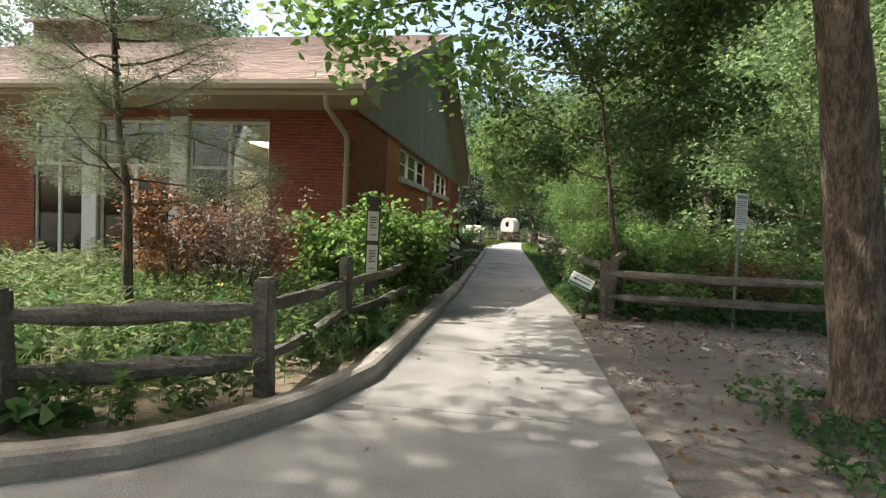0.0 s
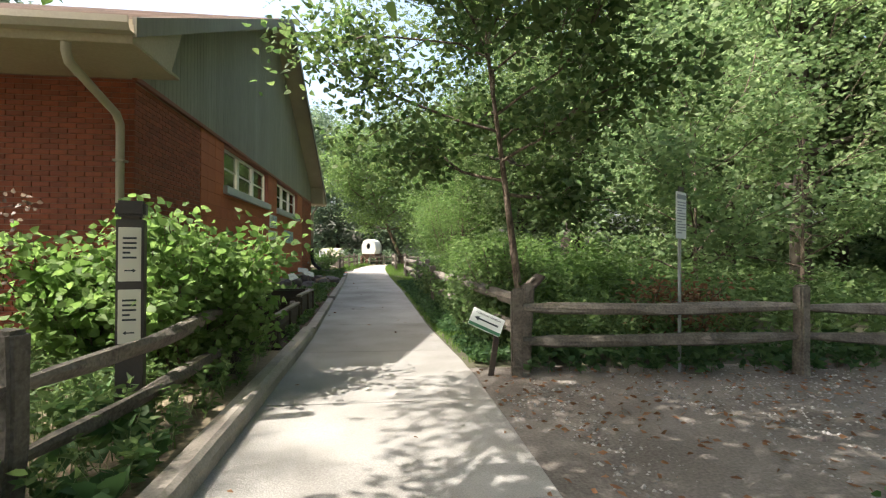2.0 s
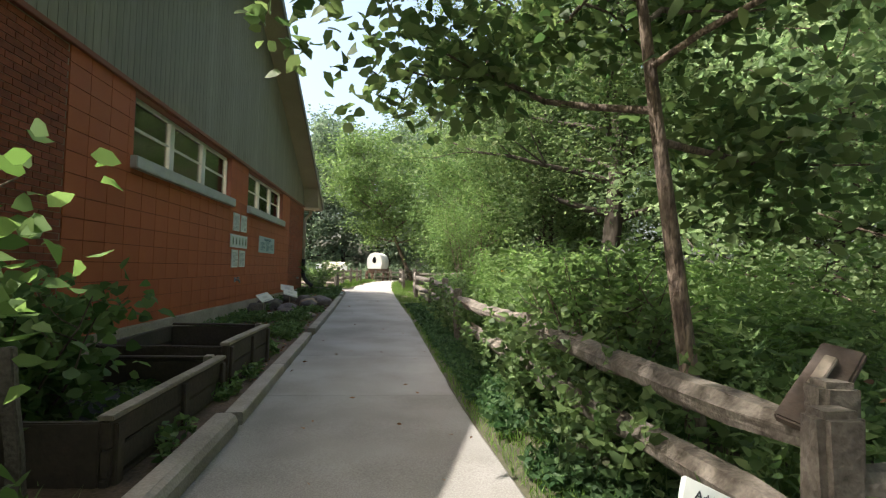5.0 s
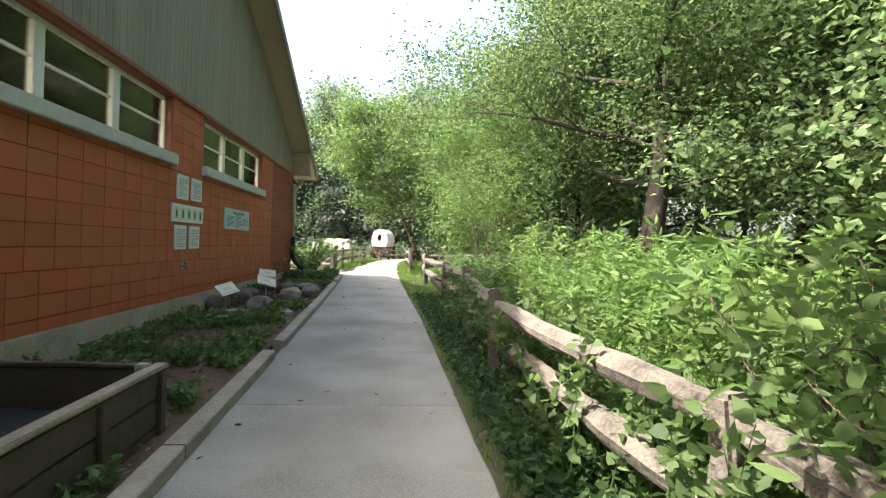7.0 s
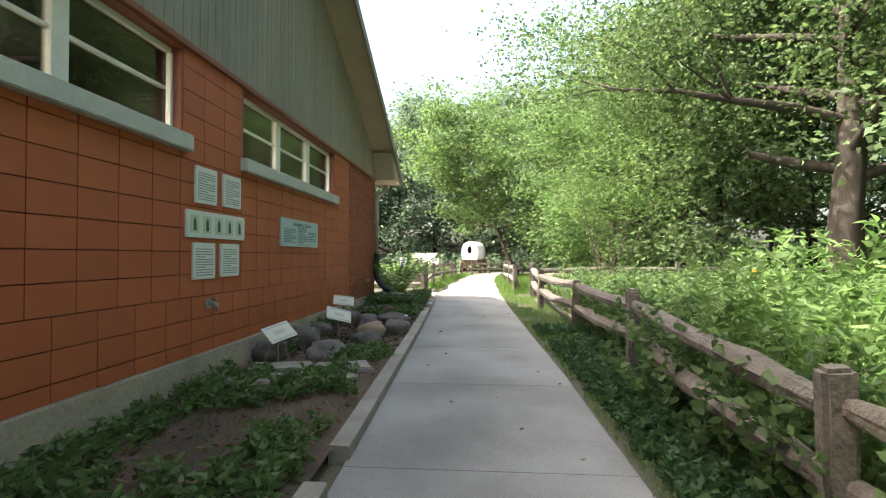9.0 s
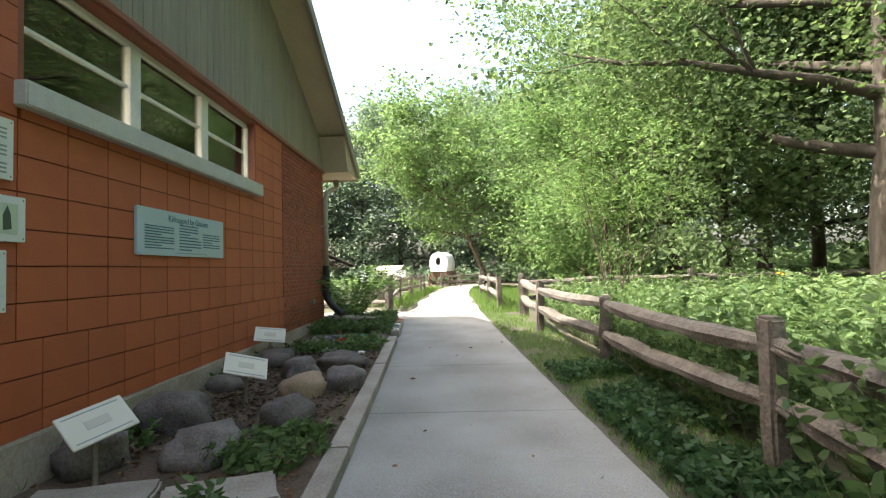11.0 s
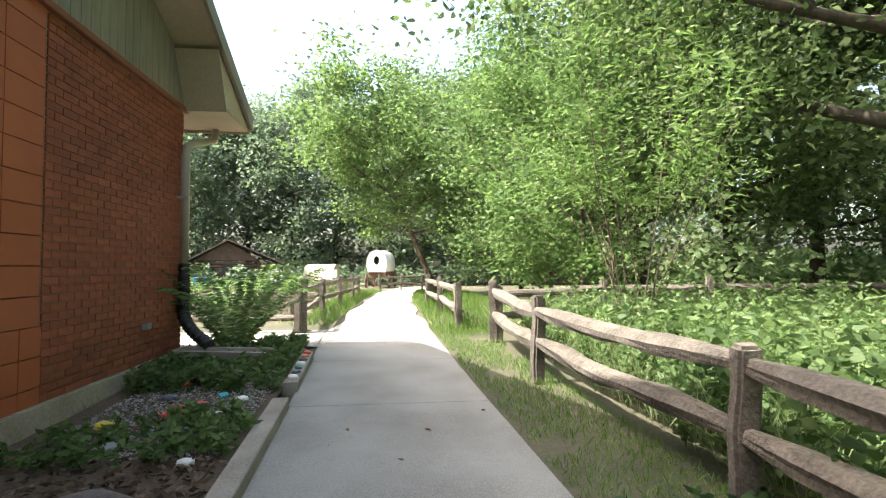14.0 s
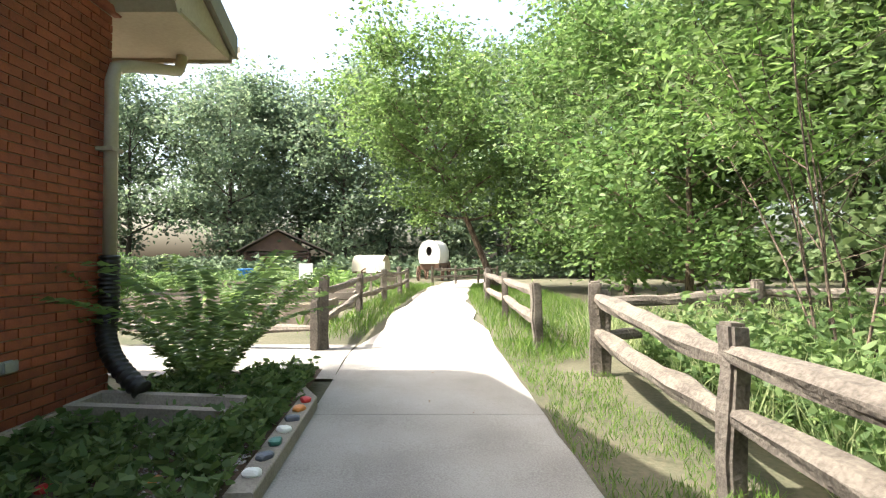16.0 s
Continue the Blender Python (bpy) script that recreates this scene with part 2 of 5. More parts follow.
def joined(pieces):
    """One list of verts and faces out of several."""
    verts, faces = [], []
    for v, f in pieces:
        k = len(verts)
        verts += list(v)
        faces += [tuple(i + k for i in q) for q in f]
    return verts, faces


def quads(name, corners, mat):
    """A mesh of loose leaves: corners is (n, k, 3)."""
    n, k = corners.shape[:2]
    me = bpy.data.meshes.new(name)
    me.vertices.add(n * k), me.loops.add(n * k), me.polygons.add(n)
    me.vertices.foreach_set("co", np.ascontiguousarray(corners, dtype=np.float32).ravel())
    me.loops.foreach_set("vertex_index", np.arange(n * k, dtype=np.int32))
    me.polygons.foreach_set("loop_start", np.arange(0, n * k, k, dtype=np.int32))
    me.materials.append(mat)
    me.update(calc_edges=True)
    return me


def leaf_quads(at, way, length, width, droop=0.25, six=False):
    """Leaf shapes from their base points and ways."""
    n = len(at)
    way = way / np.linalg.norm(way, axis=1, keepdims=True)
    ref = RNG.normal(size=(n, 3))
    side = np.cross(way, ref)
    side /= np.linalg.norm(side, axis=1, keepdims=True)
    nor = np.cross(side, way)
    L = length * RNG.uniform(0.65, 1.25, (n, 1))
    W = width * RNG.uniform(0.7, 1.2, (n, 1))
    mid = at + way * L * 0.42
    tip = at + way * L - nor * L * droop * RNG.uniform(0, 1, (n, 1))
    lift = nor * W * 0.18
    if six:
        lo, hi = at + way * L * 0.24, at + way * L * 0.62 - nor * L * droop * 0.25
        return np.stack([at, lo + side * W * 0.46 + lift, hi + side * W * 0.40 + lift, tip, hi - side * W * 0.40 + lift, lo - side * W * 0.46 + lift], axis=1)
    return np.stack([at, mid + side * W * 0.5 + lift, tip, mid - side * W * 0.5 + lift], axis=1)


def cloud(centres, spread, count, length, width, flat=0.6, six=False):
    """Leaves scattered about clump centres; most lie level and point outwards."""
    centres = np.asarray(centres, dtype=float)
    spread = np.broadcast_to(np.asarray(spread, dtype=float), (len(centres),))
    c = np.repeat(centres, count, axis=0)
    s = np.repeat(spread, count)[:, None]
    off = RNG.normal(size=(len(c), 3)) * s * 0.5
    off[:, 2] *= flat
    way = off / (s + 1e-6) + RNG.normal(size=(len(c), 3)) * 0.7
    way[:, 2] = way[:, 2] * 0.5 - 0.15
    return leaf_quads(c + off, way, length, width, 0.25, six)


def G(y):
    """The height of the ground along the walk."""
    return float(np.interp(y, GROUND_Y, GROUND_Z))


GROUND_Y = (-60, 5, 12, 16, 22, 28, 40, 56, 70)
GROUND_Z = (0, 0, 0.09, 0.12, 0.24, 0.38, 0.34, 0.14, 0.05)


def left_edge(y):
    return float(np.interp(y, (1.64, 1.84, 2.31, 2.94, 3.8, 10, 16, 20, 24.4, 28, 37, 45, 56), (-2.24, -1.87, -1.47, -1.17, -0.98, -0.96, -1.16, -1.27, -1.42, -1.6, -1.35, -0.9, 0.6)))


def right_edge(y):
    return float(np.interp(y, (0, 5, 8, 11, 16, 18.3, 24.4, 29.4, 37, 45, 56), (1.12, 1.05, 1.05, 0.86, 0.76, 0.70, 0.42, 0.25, 0.30, 0.9, 2.8)))

# ---- ground ----


def sheet(name, outline, mat, lift=0.0, thick=0.0, bumpy=0.0, step=None):
    """A patch of ground that follows the slope, from rows of (y, x0, x1)."""
    verts, faces = [], []
    cols = 2 if step is None else step
    for y, x0, x1 in outline:
        for k in range(cols):
            x = x0 + (x1 - x0) * k / (cols - 1)
            h = bumpy * noise.noise(Vector((x * 0.8, y * 0.8, 3.1))) + bumpy * 0.5 * noise.noise(Vector((x * 2.7, y * 2.7, 1.1)))
            verts.append((x, y, G(y) + lift + h))
    for r in range(len(outline) - 1):
        for k in range(cols - 1):
            a = r * cols + k
            faces.append((a, a + 1, a + 1 + cols, a + cols))
    return mesh(name, verts, faces, mat, True)


ground = tagged(part("ground", sheet("ground", [(y, -400, 400) for y in (-400, -60, -20, 0, 5, 8, 12, 16, 19, 22, 25, 28, 34, 40, 48, 56, 70, 400)], EARTH, -0.03)), "earth ground with sparse green growth", "ground", kind="structure")
yard = tagged(part("gravel_yard", sheet("gravel_yard", [(y, right_edge(y) - 0.05, x) for y, x in ((-8, 14), (-4, 14), (0, 14), (2, 14), (4, 14), (6, 13), (7, 12), (7.6, 10), (8.0, 1.6))], DIRT, -0.012, bumpy=0.03, step=40)), "trampled dirt and gravel lot beside the path", "ground", kind="structure")

# the path: one slab after another, with open joints
path = tagged(new("path"), "pale concrete footpath with joints, dappled by shade", "path", kind="structure")
cuts = [-6, -3.6, -1.2, 1.2, 3.2, 5.0, 6.8, 9.0, 11.35, 13.5, 15.6, 17.7, 19.7, 21.7, 23.65, 25.65, 27.2, 28.65]
for a, b in zip(cuts, cuts[1:]):
    verts, faces = [], []
    n = 6
    for i in range(n):
        y = a + 0.004 + (b - a - 0.008) * i / (n - 1)
        x0 = -2.6 if y < 1.55 else left_edge(y) - 0.02
        x0 = -5.0 if y < 1.2 else x0
        x1 = right_edge(y) + 0.02 * noise.noise(Vector((0, y * 2, 0)))
        for x, z in ((x0, -0.08), (x0, 0.0), (x1 - 0.015, 0.0), (x1, -0.012), (x1, -0.08)):
            verts.append((x, y, G(y) + z))
    for i in range(n - 1):
        for k in range(4):
            q = i * 5 + k
            faces.append((q, q + 5, q + 6, q + 1))
    faces += [tuple(range(5)), tuple(reversed(range((n - 1) * 5, n * 5)))]
    part("slab", mesh("slab", verts, faces, CONCRETE), path)
FINE = material("crushed_stone", (0.48, 0.45, 0.40), (0.38, 0.35, 0.30), 0.95, 2, 70, 0.4)
tagged(part("far_path", sheet("far_path", [(28.66 + 1.5 * i, left_edge(28.66 + 1.5 * i) + 0.12 * math.sin(i * 1.7), right_edge(28.66 + 1.5 * i) + 0.1 * math.sin(i * 2.3)) for i in range(19)], FINE, 0.0, step=6)), "sunlit pale crushed-stone path between fences", "path", kind="structure")
tagged(part("side_path", sheet("side_path", [(26.75, -2.3, -1.55), (27.0, -5.0, -1.58), (27.6, -9.0, -1.62), (28.3, -9.0, -1.64), (28.64, -9.0, -1.64)], CONCRETE, 0.0, step=8)), "concrete side path branching towards the building's back", "path", kind="structure")


def kerb(name, line, width, height, mat, label, round_top=0.03, piece="kerb_stone"):
    """A kerb along a line of (x, y), its path side on the line."""
    prof = [(0, -0.1), (0, height - round_top), (-round_top * 0.4, height - round_top * 0.3), (-round_top, height), (-width + round_top, height), (-width, height - round_top), (-width, -0.1)]
    verts, faces = [], []
    pts = [Vector((x, y, 0)) for x, y in line]
    for i, p in enumerate(pts):
        d = (pts[min(i + 1, len(pts) - 1)] - pts[max(i - 1, 0)]).normalized()
        out = Vector((d.y, -d.x, 0))
        for u, z in prof:
            w = 0.006 * noise.noise(Vector((p.x * 3, p.y * 3, z * 9 + u * 9)))
            q = p + out * (u + w)
            verts.append((q.x, q.y, G(p.y) + z + w))
    k = len(prof)
    for i in range(len(pts) - 1):
        for j in range(k - 1):
            a = i * k + j
            faces.append((a, a + 1, a + 1 + k, a + k))
    faces += [tuple(range(k)), tuple(reversed(range(len(verts) - k, len(verts))))]
    return tagged(part(name, mesh(name, verts, faces, mat)), label, "kerb", kind="structure")


curve = [(-9.0, 1.35), (-6.0, 1.35), (-4.0, 1.38), (-3.0, 1.46)]
for i in range(9):
    curve.append((left_edge(1.64 + 0.27 * i), 1.64 + 0.27 * i))
curve += [(left_edge(y), y) for y in (4.0, 4.6, 5.4, 6.3, 7.2, 8.1, 9.2, 10.3)]
kerb("kerb", curve, 0.22, 0.14, KERB, "rounded weathered concrete kerb curving round the planting", 0.06)
for a, b in ((10.45, 12.4), (12.42, 15.15), (15.7, 18.6), (18.63, 21.4), (21.45, 23.6)):
    kerb("kerb", [(left_edge(y), y) for y in np.linspace(a, b, 8)], 0.15, 0.10, KERB, "worn square concrete kerb beside the planting bed", 0.012)
kerb("kerb", [(left_edge(y), y) for y in (24.15, 24.7, 25.3, 25.8)] + [(-1.72, 26.2), (-1.95, 26.5), (-2.3, 26.7)], 0.15, 0.10, KERB, "concrete kerb curving round the end of the bed", 0.012)

tagged(part("bed_soil", sheet("bed_soil", [(y, -3.15, left_edge(y) - 0.13) for y in np.arange(9.0, 26.8, 0.25)], BEDSOIL, 0.07, bumpy=0.05, step=14)), "dark garden soil between wall and kerb", "soil", kind="structure")
tagged(part("garden_soil", sheet("garden_soil", [(y, -14, left_edge(max(y, 1.64)) - 0.2 if y > 1.7 else -2.5) for y in np.arange(1.6, 9.0, 0.25)], SANDY, 0.05, bumpy=0.06, step=40)), "sandy garden soil under tall wild flowers", "soil", kind="structure")

# ---- the building ----
WX, Y0, Y1 = -3.1, 9.2, 25.6          # gable wall, front and back corners
TOP, APEX_Y, APEX_Z = 3.57, 17.25, 7.72
LEFT = -17.0


def slab(name, lo, hi, mat, parent=None, label="", bevel=0.006):
    return part(name, box(name, lo, hi, mat, bevel), parent, label)


def wall_with_holes(name, along, fixed, u0, u1, z0, z1, holes, thick, mat, parent, label=""):
    """A wall in pieces round its openings. along 'y': the wall faces +x at x=fixed; along 'x': it faces -y at y=fixed."""
    us = sorted({u0, u1, *[h[0] for h in holes], *[h[1] for h in holes]})
    zs = sorted({z0, z1, *[h[2] for h in holes], *[h[3] for h in holes]})
    pieces = []
    for a, b in zip(us, us[1:]):
        for c, d in zip(zs, zs[1:]):
            if any(h[0] <= (a + b) / 2 <= h[1] and h[2] <= (c + d) / 2 <= h[3] for h in holes):
                continue
            lo, hi = ((fixed - thick, a, c), (fixed, b, d)) if along == "y" else ((a, fixed, c), (b, fixed + thick, d))
            (x0, y0, e), (x1, y1, f) = lo, hi
            pieces.append(([(x0, y0, e), (x1, y0, e), (x1, y1, e), (x0, y1, e), (x0, y0, f), (x1, y0, f), (x1, y1, f), (x0, y1, f)], BOXF))
    return part(name, mesh(name, *joined(pieces), mat), parent, label)


wall_east = tagged(new("wall_east"), "gable wall of orange-painted block with red brick ends", "wall", kind="structure")
wall_south = tagged(new("wall_south"), "red brick front wall with tall white-framed windows", "wall", kind="structure")
WINS = [(12.9, 16.9, 2.66, 3.53), (18.1, 21.9, 2.66, 3.53)]
wall_with_holes("block_core", "y", WX - 0.012, 11.6, 23.0, 0.5, TOP, WINS, 0.22, MORTAR_PAINT, wall_east)
wall_with_holes("brick_core", "y", WX - 0.008, Y0 + 0.008, 11.6, 0.3, TOP, [], 0.22, MORTAR, wall_east)
wall_with_holes("brick_core", "y", WX - 0.008, 23.0, Y1, 0.5, TOP, [], 0.22, MORTAR, wall_east)
slab("plinth", (WX - 0.25, Y0, -0.3), (WX + 0.035, Y1 + 0.03, 0.53), PLINTH, wall_east, "rough concrete footing", 0.012)
FRONT = [(-6.64, -4.88, 0.32, 3.32), (-8.72, -7.06, 0.32, 3.32), (-10.32, -9.12, 0.32, 3.32)]
wall_with_holes("brick_core", "x", Y0 + 0.008, LEFT, WX - 0.24, 0.1, TOP, FRONT, 0.22, MORTAR, wall_south)
tagged(slab("wall_north", (LEFT, Y1 - 0.22, -0.2), (WX - 0.26, Y1, TOP), BRICK), "plain red brick back wall", "wall", kind="structure")
tagged(slab("wall_west", (LEFT - 0.22, Y0, -0.2), (LEFT, Y1, TOP), BRICK), "plain red brick side wall", "wall", kind="structure")
tagged(slab("floor", (LEFT, Y0 + 0.25, 0.2), (WX - 0.25, Y1 - 0.24, 0.3), ROOM), "plain floor inside the building", "floor", kind="structure")
tagged(slab("ceiling", (LEFT, Y0 + 0.25, 3.58), (WX - 0.26, Y1 - 0.24, 3.64), ROOM), "plain pale ceiling inside the building", "ceiling", kind="structure")
tagged(slab("inner_wall", (-9.2, Y0 + 0.25, 0.31), (-9.1, Y1 - 0.24, 3.57), ROOM), "plain inner partition wall", "wall", kind="structure")
for x, y in ((-4.6, 13.6), (-4.6, 16.3), (-4.6, 18.9), (-4.6, 21.7), (-7.2, 13.6), (-7.2, 16.3), (-7.2, 18.9), (-7.2, 21.7)):
    lamp = tagged(thing("ceiling_light", (x, y, 3.53)), "lit warm fluorescent panel on the ceiling", "ceiling light", "ceiling lights")
    part("housing", box("housing", (-0.32, -0.62, 0.0), (0.32, 0.62, 0.05), WHITE), lamp)
    part("diffuser", box("diffuser", (-0.28, -0.58, -0.02), (0.28, 0.58, 0.0), LAMP, 0.003), lamp)

# gable of narrow upright boards
gable = tagged(new("gable"), "weathered grey-green board siding filling the gable", "wall", kind="structure")


def gable_top(y):
    return 8.0 - 0.457 * abs(y - APEX_Y) - 0.06


core_v = [(WX - 0.2, Y0 - 1.2, TOP + 0.01), (WX - 0.2, Y1 + 0.9, TOP + 0.01), (WX - 0.2, APEX_Y, APEX_Z + 0.2), (WX - 0.004, Y0 - 1.2, TOP + 0.01), (WX - 0.004, Y1 + 0.9, TOP + 0.01), (WX - 0.004, APEX_Y, APEX_Z + 0.2)]
part("backing", mesh("backing", core_v, [(0, 1, 2), (3, 5, 4), (0, 3, 4, 1), (1, 4, 5, 2), (2, 5, 3, 0)], SIDING), gable)
y = Y0 - 0.9
while y < Y1 + 0.6:
    w = 0.145
    a, b = y + 0.004, y + w - 0.004
    za, zb = gable_top(a), gable_top(b)
    if min(za, zb) > TOP + 0.05:
        x0, x1 = WX - 0.003, WX + 0.022
        v = [(x0, a, TOP), (x1, a, TOP), (x1, b, TOP), (x0, b, TOP), (x0, a, za), (x1, a, za), (x1, b, zb), (x0, b, zb)]
        part("board", mesh("board", v, BOXF, SIDING), gable)
    y += w
part("skirt_board", box("skirt_board", (WX - 0.01, Y0 - 0.05, TOP - 0.05), (WX + 0.05, Y1 + 0.05, TOP + 0.012), TRIM), gable, "thin rust-brown drip board")

# the roof
roof = tagged(new("roof"), "low gabled roof of brown asphalt shingles", "roof", kind="structure")
EAVE, RAKE = 0.97, 0.56
EX = WX + RAKE


def roof_z(y, lift=0.0):
    return 8.0 - 0.457 * abs(y - APEX_Y) + lift


ya, yb = Y0 - 1.27, Y1 + EAVE
v = [(x, y, roof_z(y, z)) for x in (LEFT - 0.5, EX) for y, z in ((ya, -0.1), (APEX_Y, -0.1), (yb, -0.1), (yb, 0.03), (APEX_Y, 0.03), (ya, 0.03))]
part("deck", mesh("deck", v, [(0, 1, 7, 6), (1, 2, 8, 7), (2, 3, 9, 8), (3, 4, 10, 9), (4, 5, 11, 10), (5, 0, 6, 11), (0, 5, 4, 1), (1, 4, 3, 2), (6, 7, 10, 11), (7, 8, 9, 10)], SOFFIT), roof)
for y_end in (ya, yb):
    s = 1 if y_end == ya else -1
    z = roof_z(y_end)
    # fascia of the rake and the flat boxed soffit
    y_mid = APEX_Y
    fv = []
    for x in (EX + 0.004, EX + 0.045):
        fv += [(x, y_end - s * 0.03, z - 0.17), (x, y_end - s * 0.03, z + 0.04), (x, y_mid, roof_z(y_mid) + 0.05), (x, y_mid, roof_z(y_mid) - 0.17)]
    part("rake_board", mesh("rake_board", fv, [(0, 1, 2, 3), (7, 6, 5, 4), (0, 4, 5, 1), (1, 5, 6, 2), (2, 6, 7, 3), (3, 7, 4, 0)], SIDING), roof, "brown rake board")
    lo, hi = sorted((y_end, Y0 - 0.01 if s > 0 else Y1 + 0.01))
    part("soffit", box("soffit", (LEFT - 0.4, lo, TOP - 0.02), (EX - 0.01, hi, TOP + 0.02), SOFFIT), roof, "tan boarded soffit")
    lo, hi = sorted((y_end - s * 0.02, y_end + s * 0.02))
    part("fascia", box("fascia", (LEFT - 0.4, lo, TOP - 0.06), (EX, hi, z + 0.02), SOFFIT), roof)
    # boxed eave end
    bx = [(EX - 0.02, y_end + s * 0.024, TOP - 0.034), (EX - 0.02, y_end + s * 1.0, TOP - 0.034), (EX - 0.02, y_end + s * 1.35, roof_z(y_end + s * 1.35) - 0.16), (EX - 0.02, y_end + s * 0.024, z - 0.13)]
    bx += [(WX + 0.03, q[1], q[2]) for q in bx]
    part("eave_return", mesh("eave_return", bx, [(0, 1, 2, 3), (7, 6, 5, 4), (0, 4, 5, 1), (1, 5, 6, 2), (2, 6, 7, 3), (3, 7, 4, 0)], SOFFIT), roof)
    gy = y_end - s * 0.09
    gut = [(LEFT - 0.4, gy), (EX + 0.02, gy)]
    prof = [(0.07, -0.02), (0.07, -0.12), (-0.04, -0.12), (-0.075, -0.05), (-0.075, 0.02), (-0.062, 0.02), (-0.062, -0.045), (-0.035, -0.108), (0.058, -0.108), (0.058, -0.02)]
    gv = [(x, gy + s * u, TOP + 0.15 + w) for x, _ in gut for u, w in prof]
    part("gutter", mesh("gutter", gv, [(k, (k + 1) % 10, 10 + (k + 1) % 10, 10 + k) for k in range(10)] + [tuple(range(10)), tuple(range(19, 9, -1))], GUTTER), roof, "tan metal gutter")

pieces = []
rows = 66
run = math.hypot(APEX_Y - ya, roof_z(APEX_Y) - roof_z(ya))
for r in range(rows):
    for s in (1, -1):
        y_lo = APEX_Y - s * (APEX_Y - ya) * (1 - r / rows)
        y_hi = APEX_Y - s * (APEX_Y - ya) * (1 - (r + 1.25) / rows) if r < rows - 1 else APEX_Y
        x = LEFT - 0.4 + (0.15 if r % 2 else 0)
        wide = 0.3 if s == 1 else 3.0
        while x < EX - 0.02:
            x1 = min(x + wide - 0.006, EX + 0.03)
            j = RNG.uniform(0, 0.006)
            pieces.append(([(x, y_lo, roof_z(y_lo, 0.052 + j)), (x1, y_lo, roof_z(y_lo, 0.052 + j)), (x1, y_hi, roof_z(y_hi, 0.040)), (x, y_hi, roof_z(y_hi, 0.040)), (x, y_lo, roof_z(y_lo, 0.03)), (x1, y_lo, roof_z(y_lo, 0.03))], [(0, 1, 2, 3), (4, 5, 1, 0)]))
            x += wide
tagged(part("shingles", mesh("shingles", *joined(pieces), SHINGLE), roof), "courses of brown asphalt shingles", kind="stuff")

# raised ridge vent wing and small pipes behind
wing = tagged(new("clerestory"), "raised brown roof monitor behind the ridge", "roof", kind="structure")
wv = [(-12.0, 15.6, 7.05), (-12.0, 17.6, 7.75), (-12.0, 17.6, 8.5), (-12.0, 15.6, 8.05), (LEFT - 0.4, 15.6, 7.05), (LEFT - 0.4, 17.6, 7.75), (LEFT - 0.4, 17.6, 8.5), (LEFT - 0.4, 15.6, 8.05)]
part("body", mesh("body", wv, [(0, 1, 2, 3), (7, 6, 5, 4), (0, 4, 5, 1), (1, 5, 6, 2), (2, 6, 7, 3), (3, 7, 4, 0)], LOGWOOD), wing)
part("cap", mesh("cap", [(x, y, z) for x in (-11.8, LEFT - 0.5) for y, z in ((15.3, 7.98), (17.9, 8.57), (17.9, 8.66), (15.3, 8.07))], [(0, 1, 2, 3), (7, 6, 5, 4), (0, 4, 5, 1), (1, 5, 6, 2), (2, 6, 7, 3), (3, 7, 4, 0)], SHINGLE), wing)
for x, h in ((-13.9, 0.6), (-14.9, 0.4), (-15.6, 0.35)):
    vent = tagged(thing("roof_pipe", (x, 17.5, 8.5)), "short grey metal vent pipe on the roof", "pipe", "roof pipes")
    part("stack", pipe("stack", [(0, 0, -0.1), (0, 0, h)], [0.09, 0.09], STEEL), vent)
    part("rain_cap", pipe("rain_cap", [(0, 0, h - 0.02), (0, 0, h + 0.1)], [0.14, 0.12], STEEL), vent)


def pane(name, lo, hi, parent):
    ob = part(name, box(name, lo, hi, GLASS, 0), parent)
    ob.visible_shadow = False
    return ob


for i, (a, b, c, d) in enumerate(WINS):
    win = tagged(new(f"window_{i + 1}"), "wide white-framed window in a rust-brown surround", "window", kind="structure")
    xf = WX - 0.13
    f = 0.05
    part("window_sill", box("window_sill", (WX - 0.2, a - 0.05, c - 0.14), (WX + 0.09, b + 0.05, c + 0.02), SILL, 0.01), win, "pale concrete sill")
    part("lintel", box("lintel", (WX - 0.2, a - 0.02, d - 0.03), (WX + 0.02, b + 0.02, d + 0.05), TRIM), win, "rust-brown lintel board")
    for q in (a, b):
        part("jamb", box("jamb", (WX - 0.2, q - 0.03, c + 0.02), (WX + 0.004, q + 0.03, d - 0.03), TRIM), win)
    e = [a + 0.03, a + (b - a) * 0.34, a + (b - a) * 0.67, b - 0.03]
    part("frame", box("frame", (xf - 0.03, a + 0.03, d - 0.085), (xf + 0.03, b - 0.03, d - 0.032), WHITE), win)
    part("frame", box("frame", (xf - 0.03, a + 0.03, c + 0.02), (xf + 0.03, b - 0.03, c + 0.07), WHITE), win)
    for k, q in enumerate(e):
        w = 0.075 if k in (1, 2) else 0.03
        part("mullion", box("mullion", (xf - 0.04, q - w, c + 0.072), (xf + 0.045, q + w, d - 0.087), WHITE), win)
    for q, r in zip(e, e[1:]):
        zz = c + (d - c) * 0.5
        part("meeting_rail", box("meeting_rail", (xf - 0.012, q + 0.08, zz - 0.014), (xf + 0.024, r - 0.08, zz + 0.014), WHITE, 0.003), win)
        pane("pane", (xf - 0.006, q + 0.04, c + 0.06), (xf, r - 0.04, d - 0.07), win)

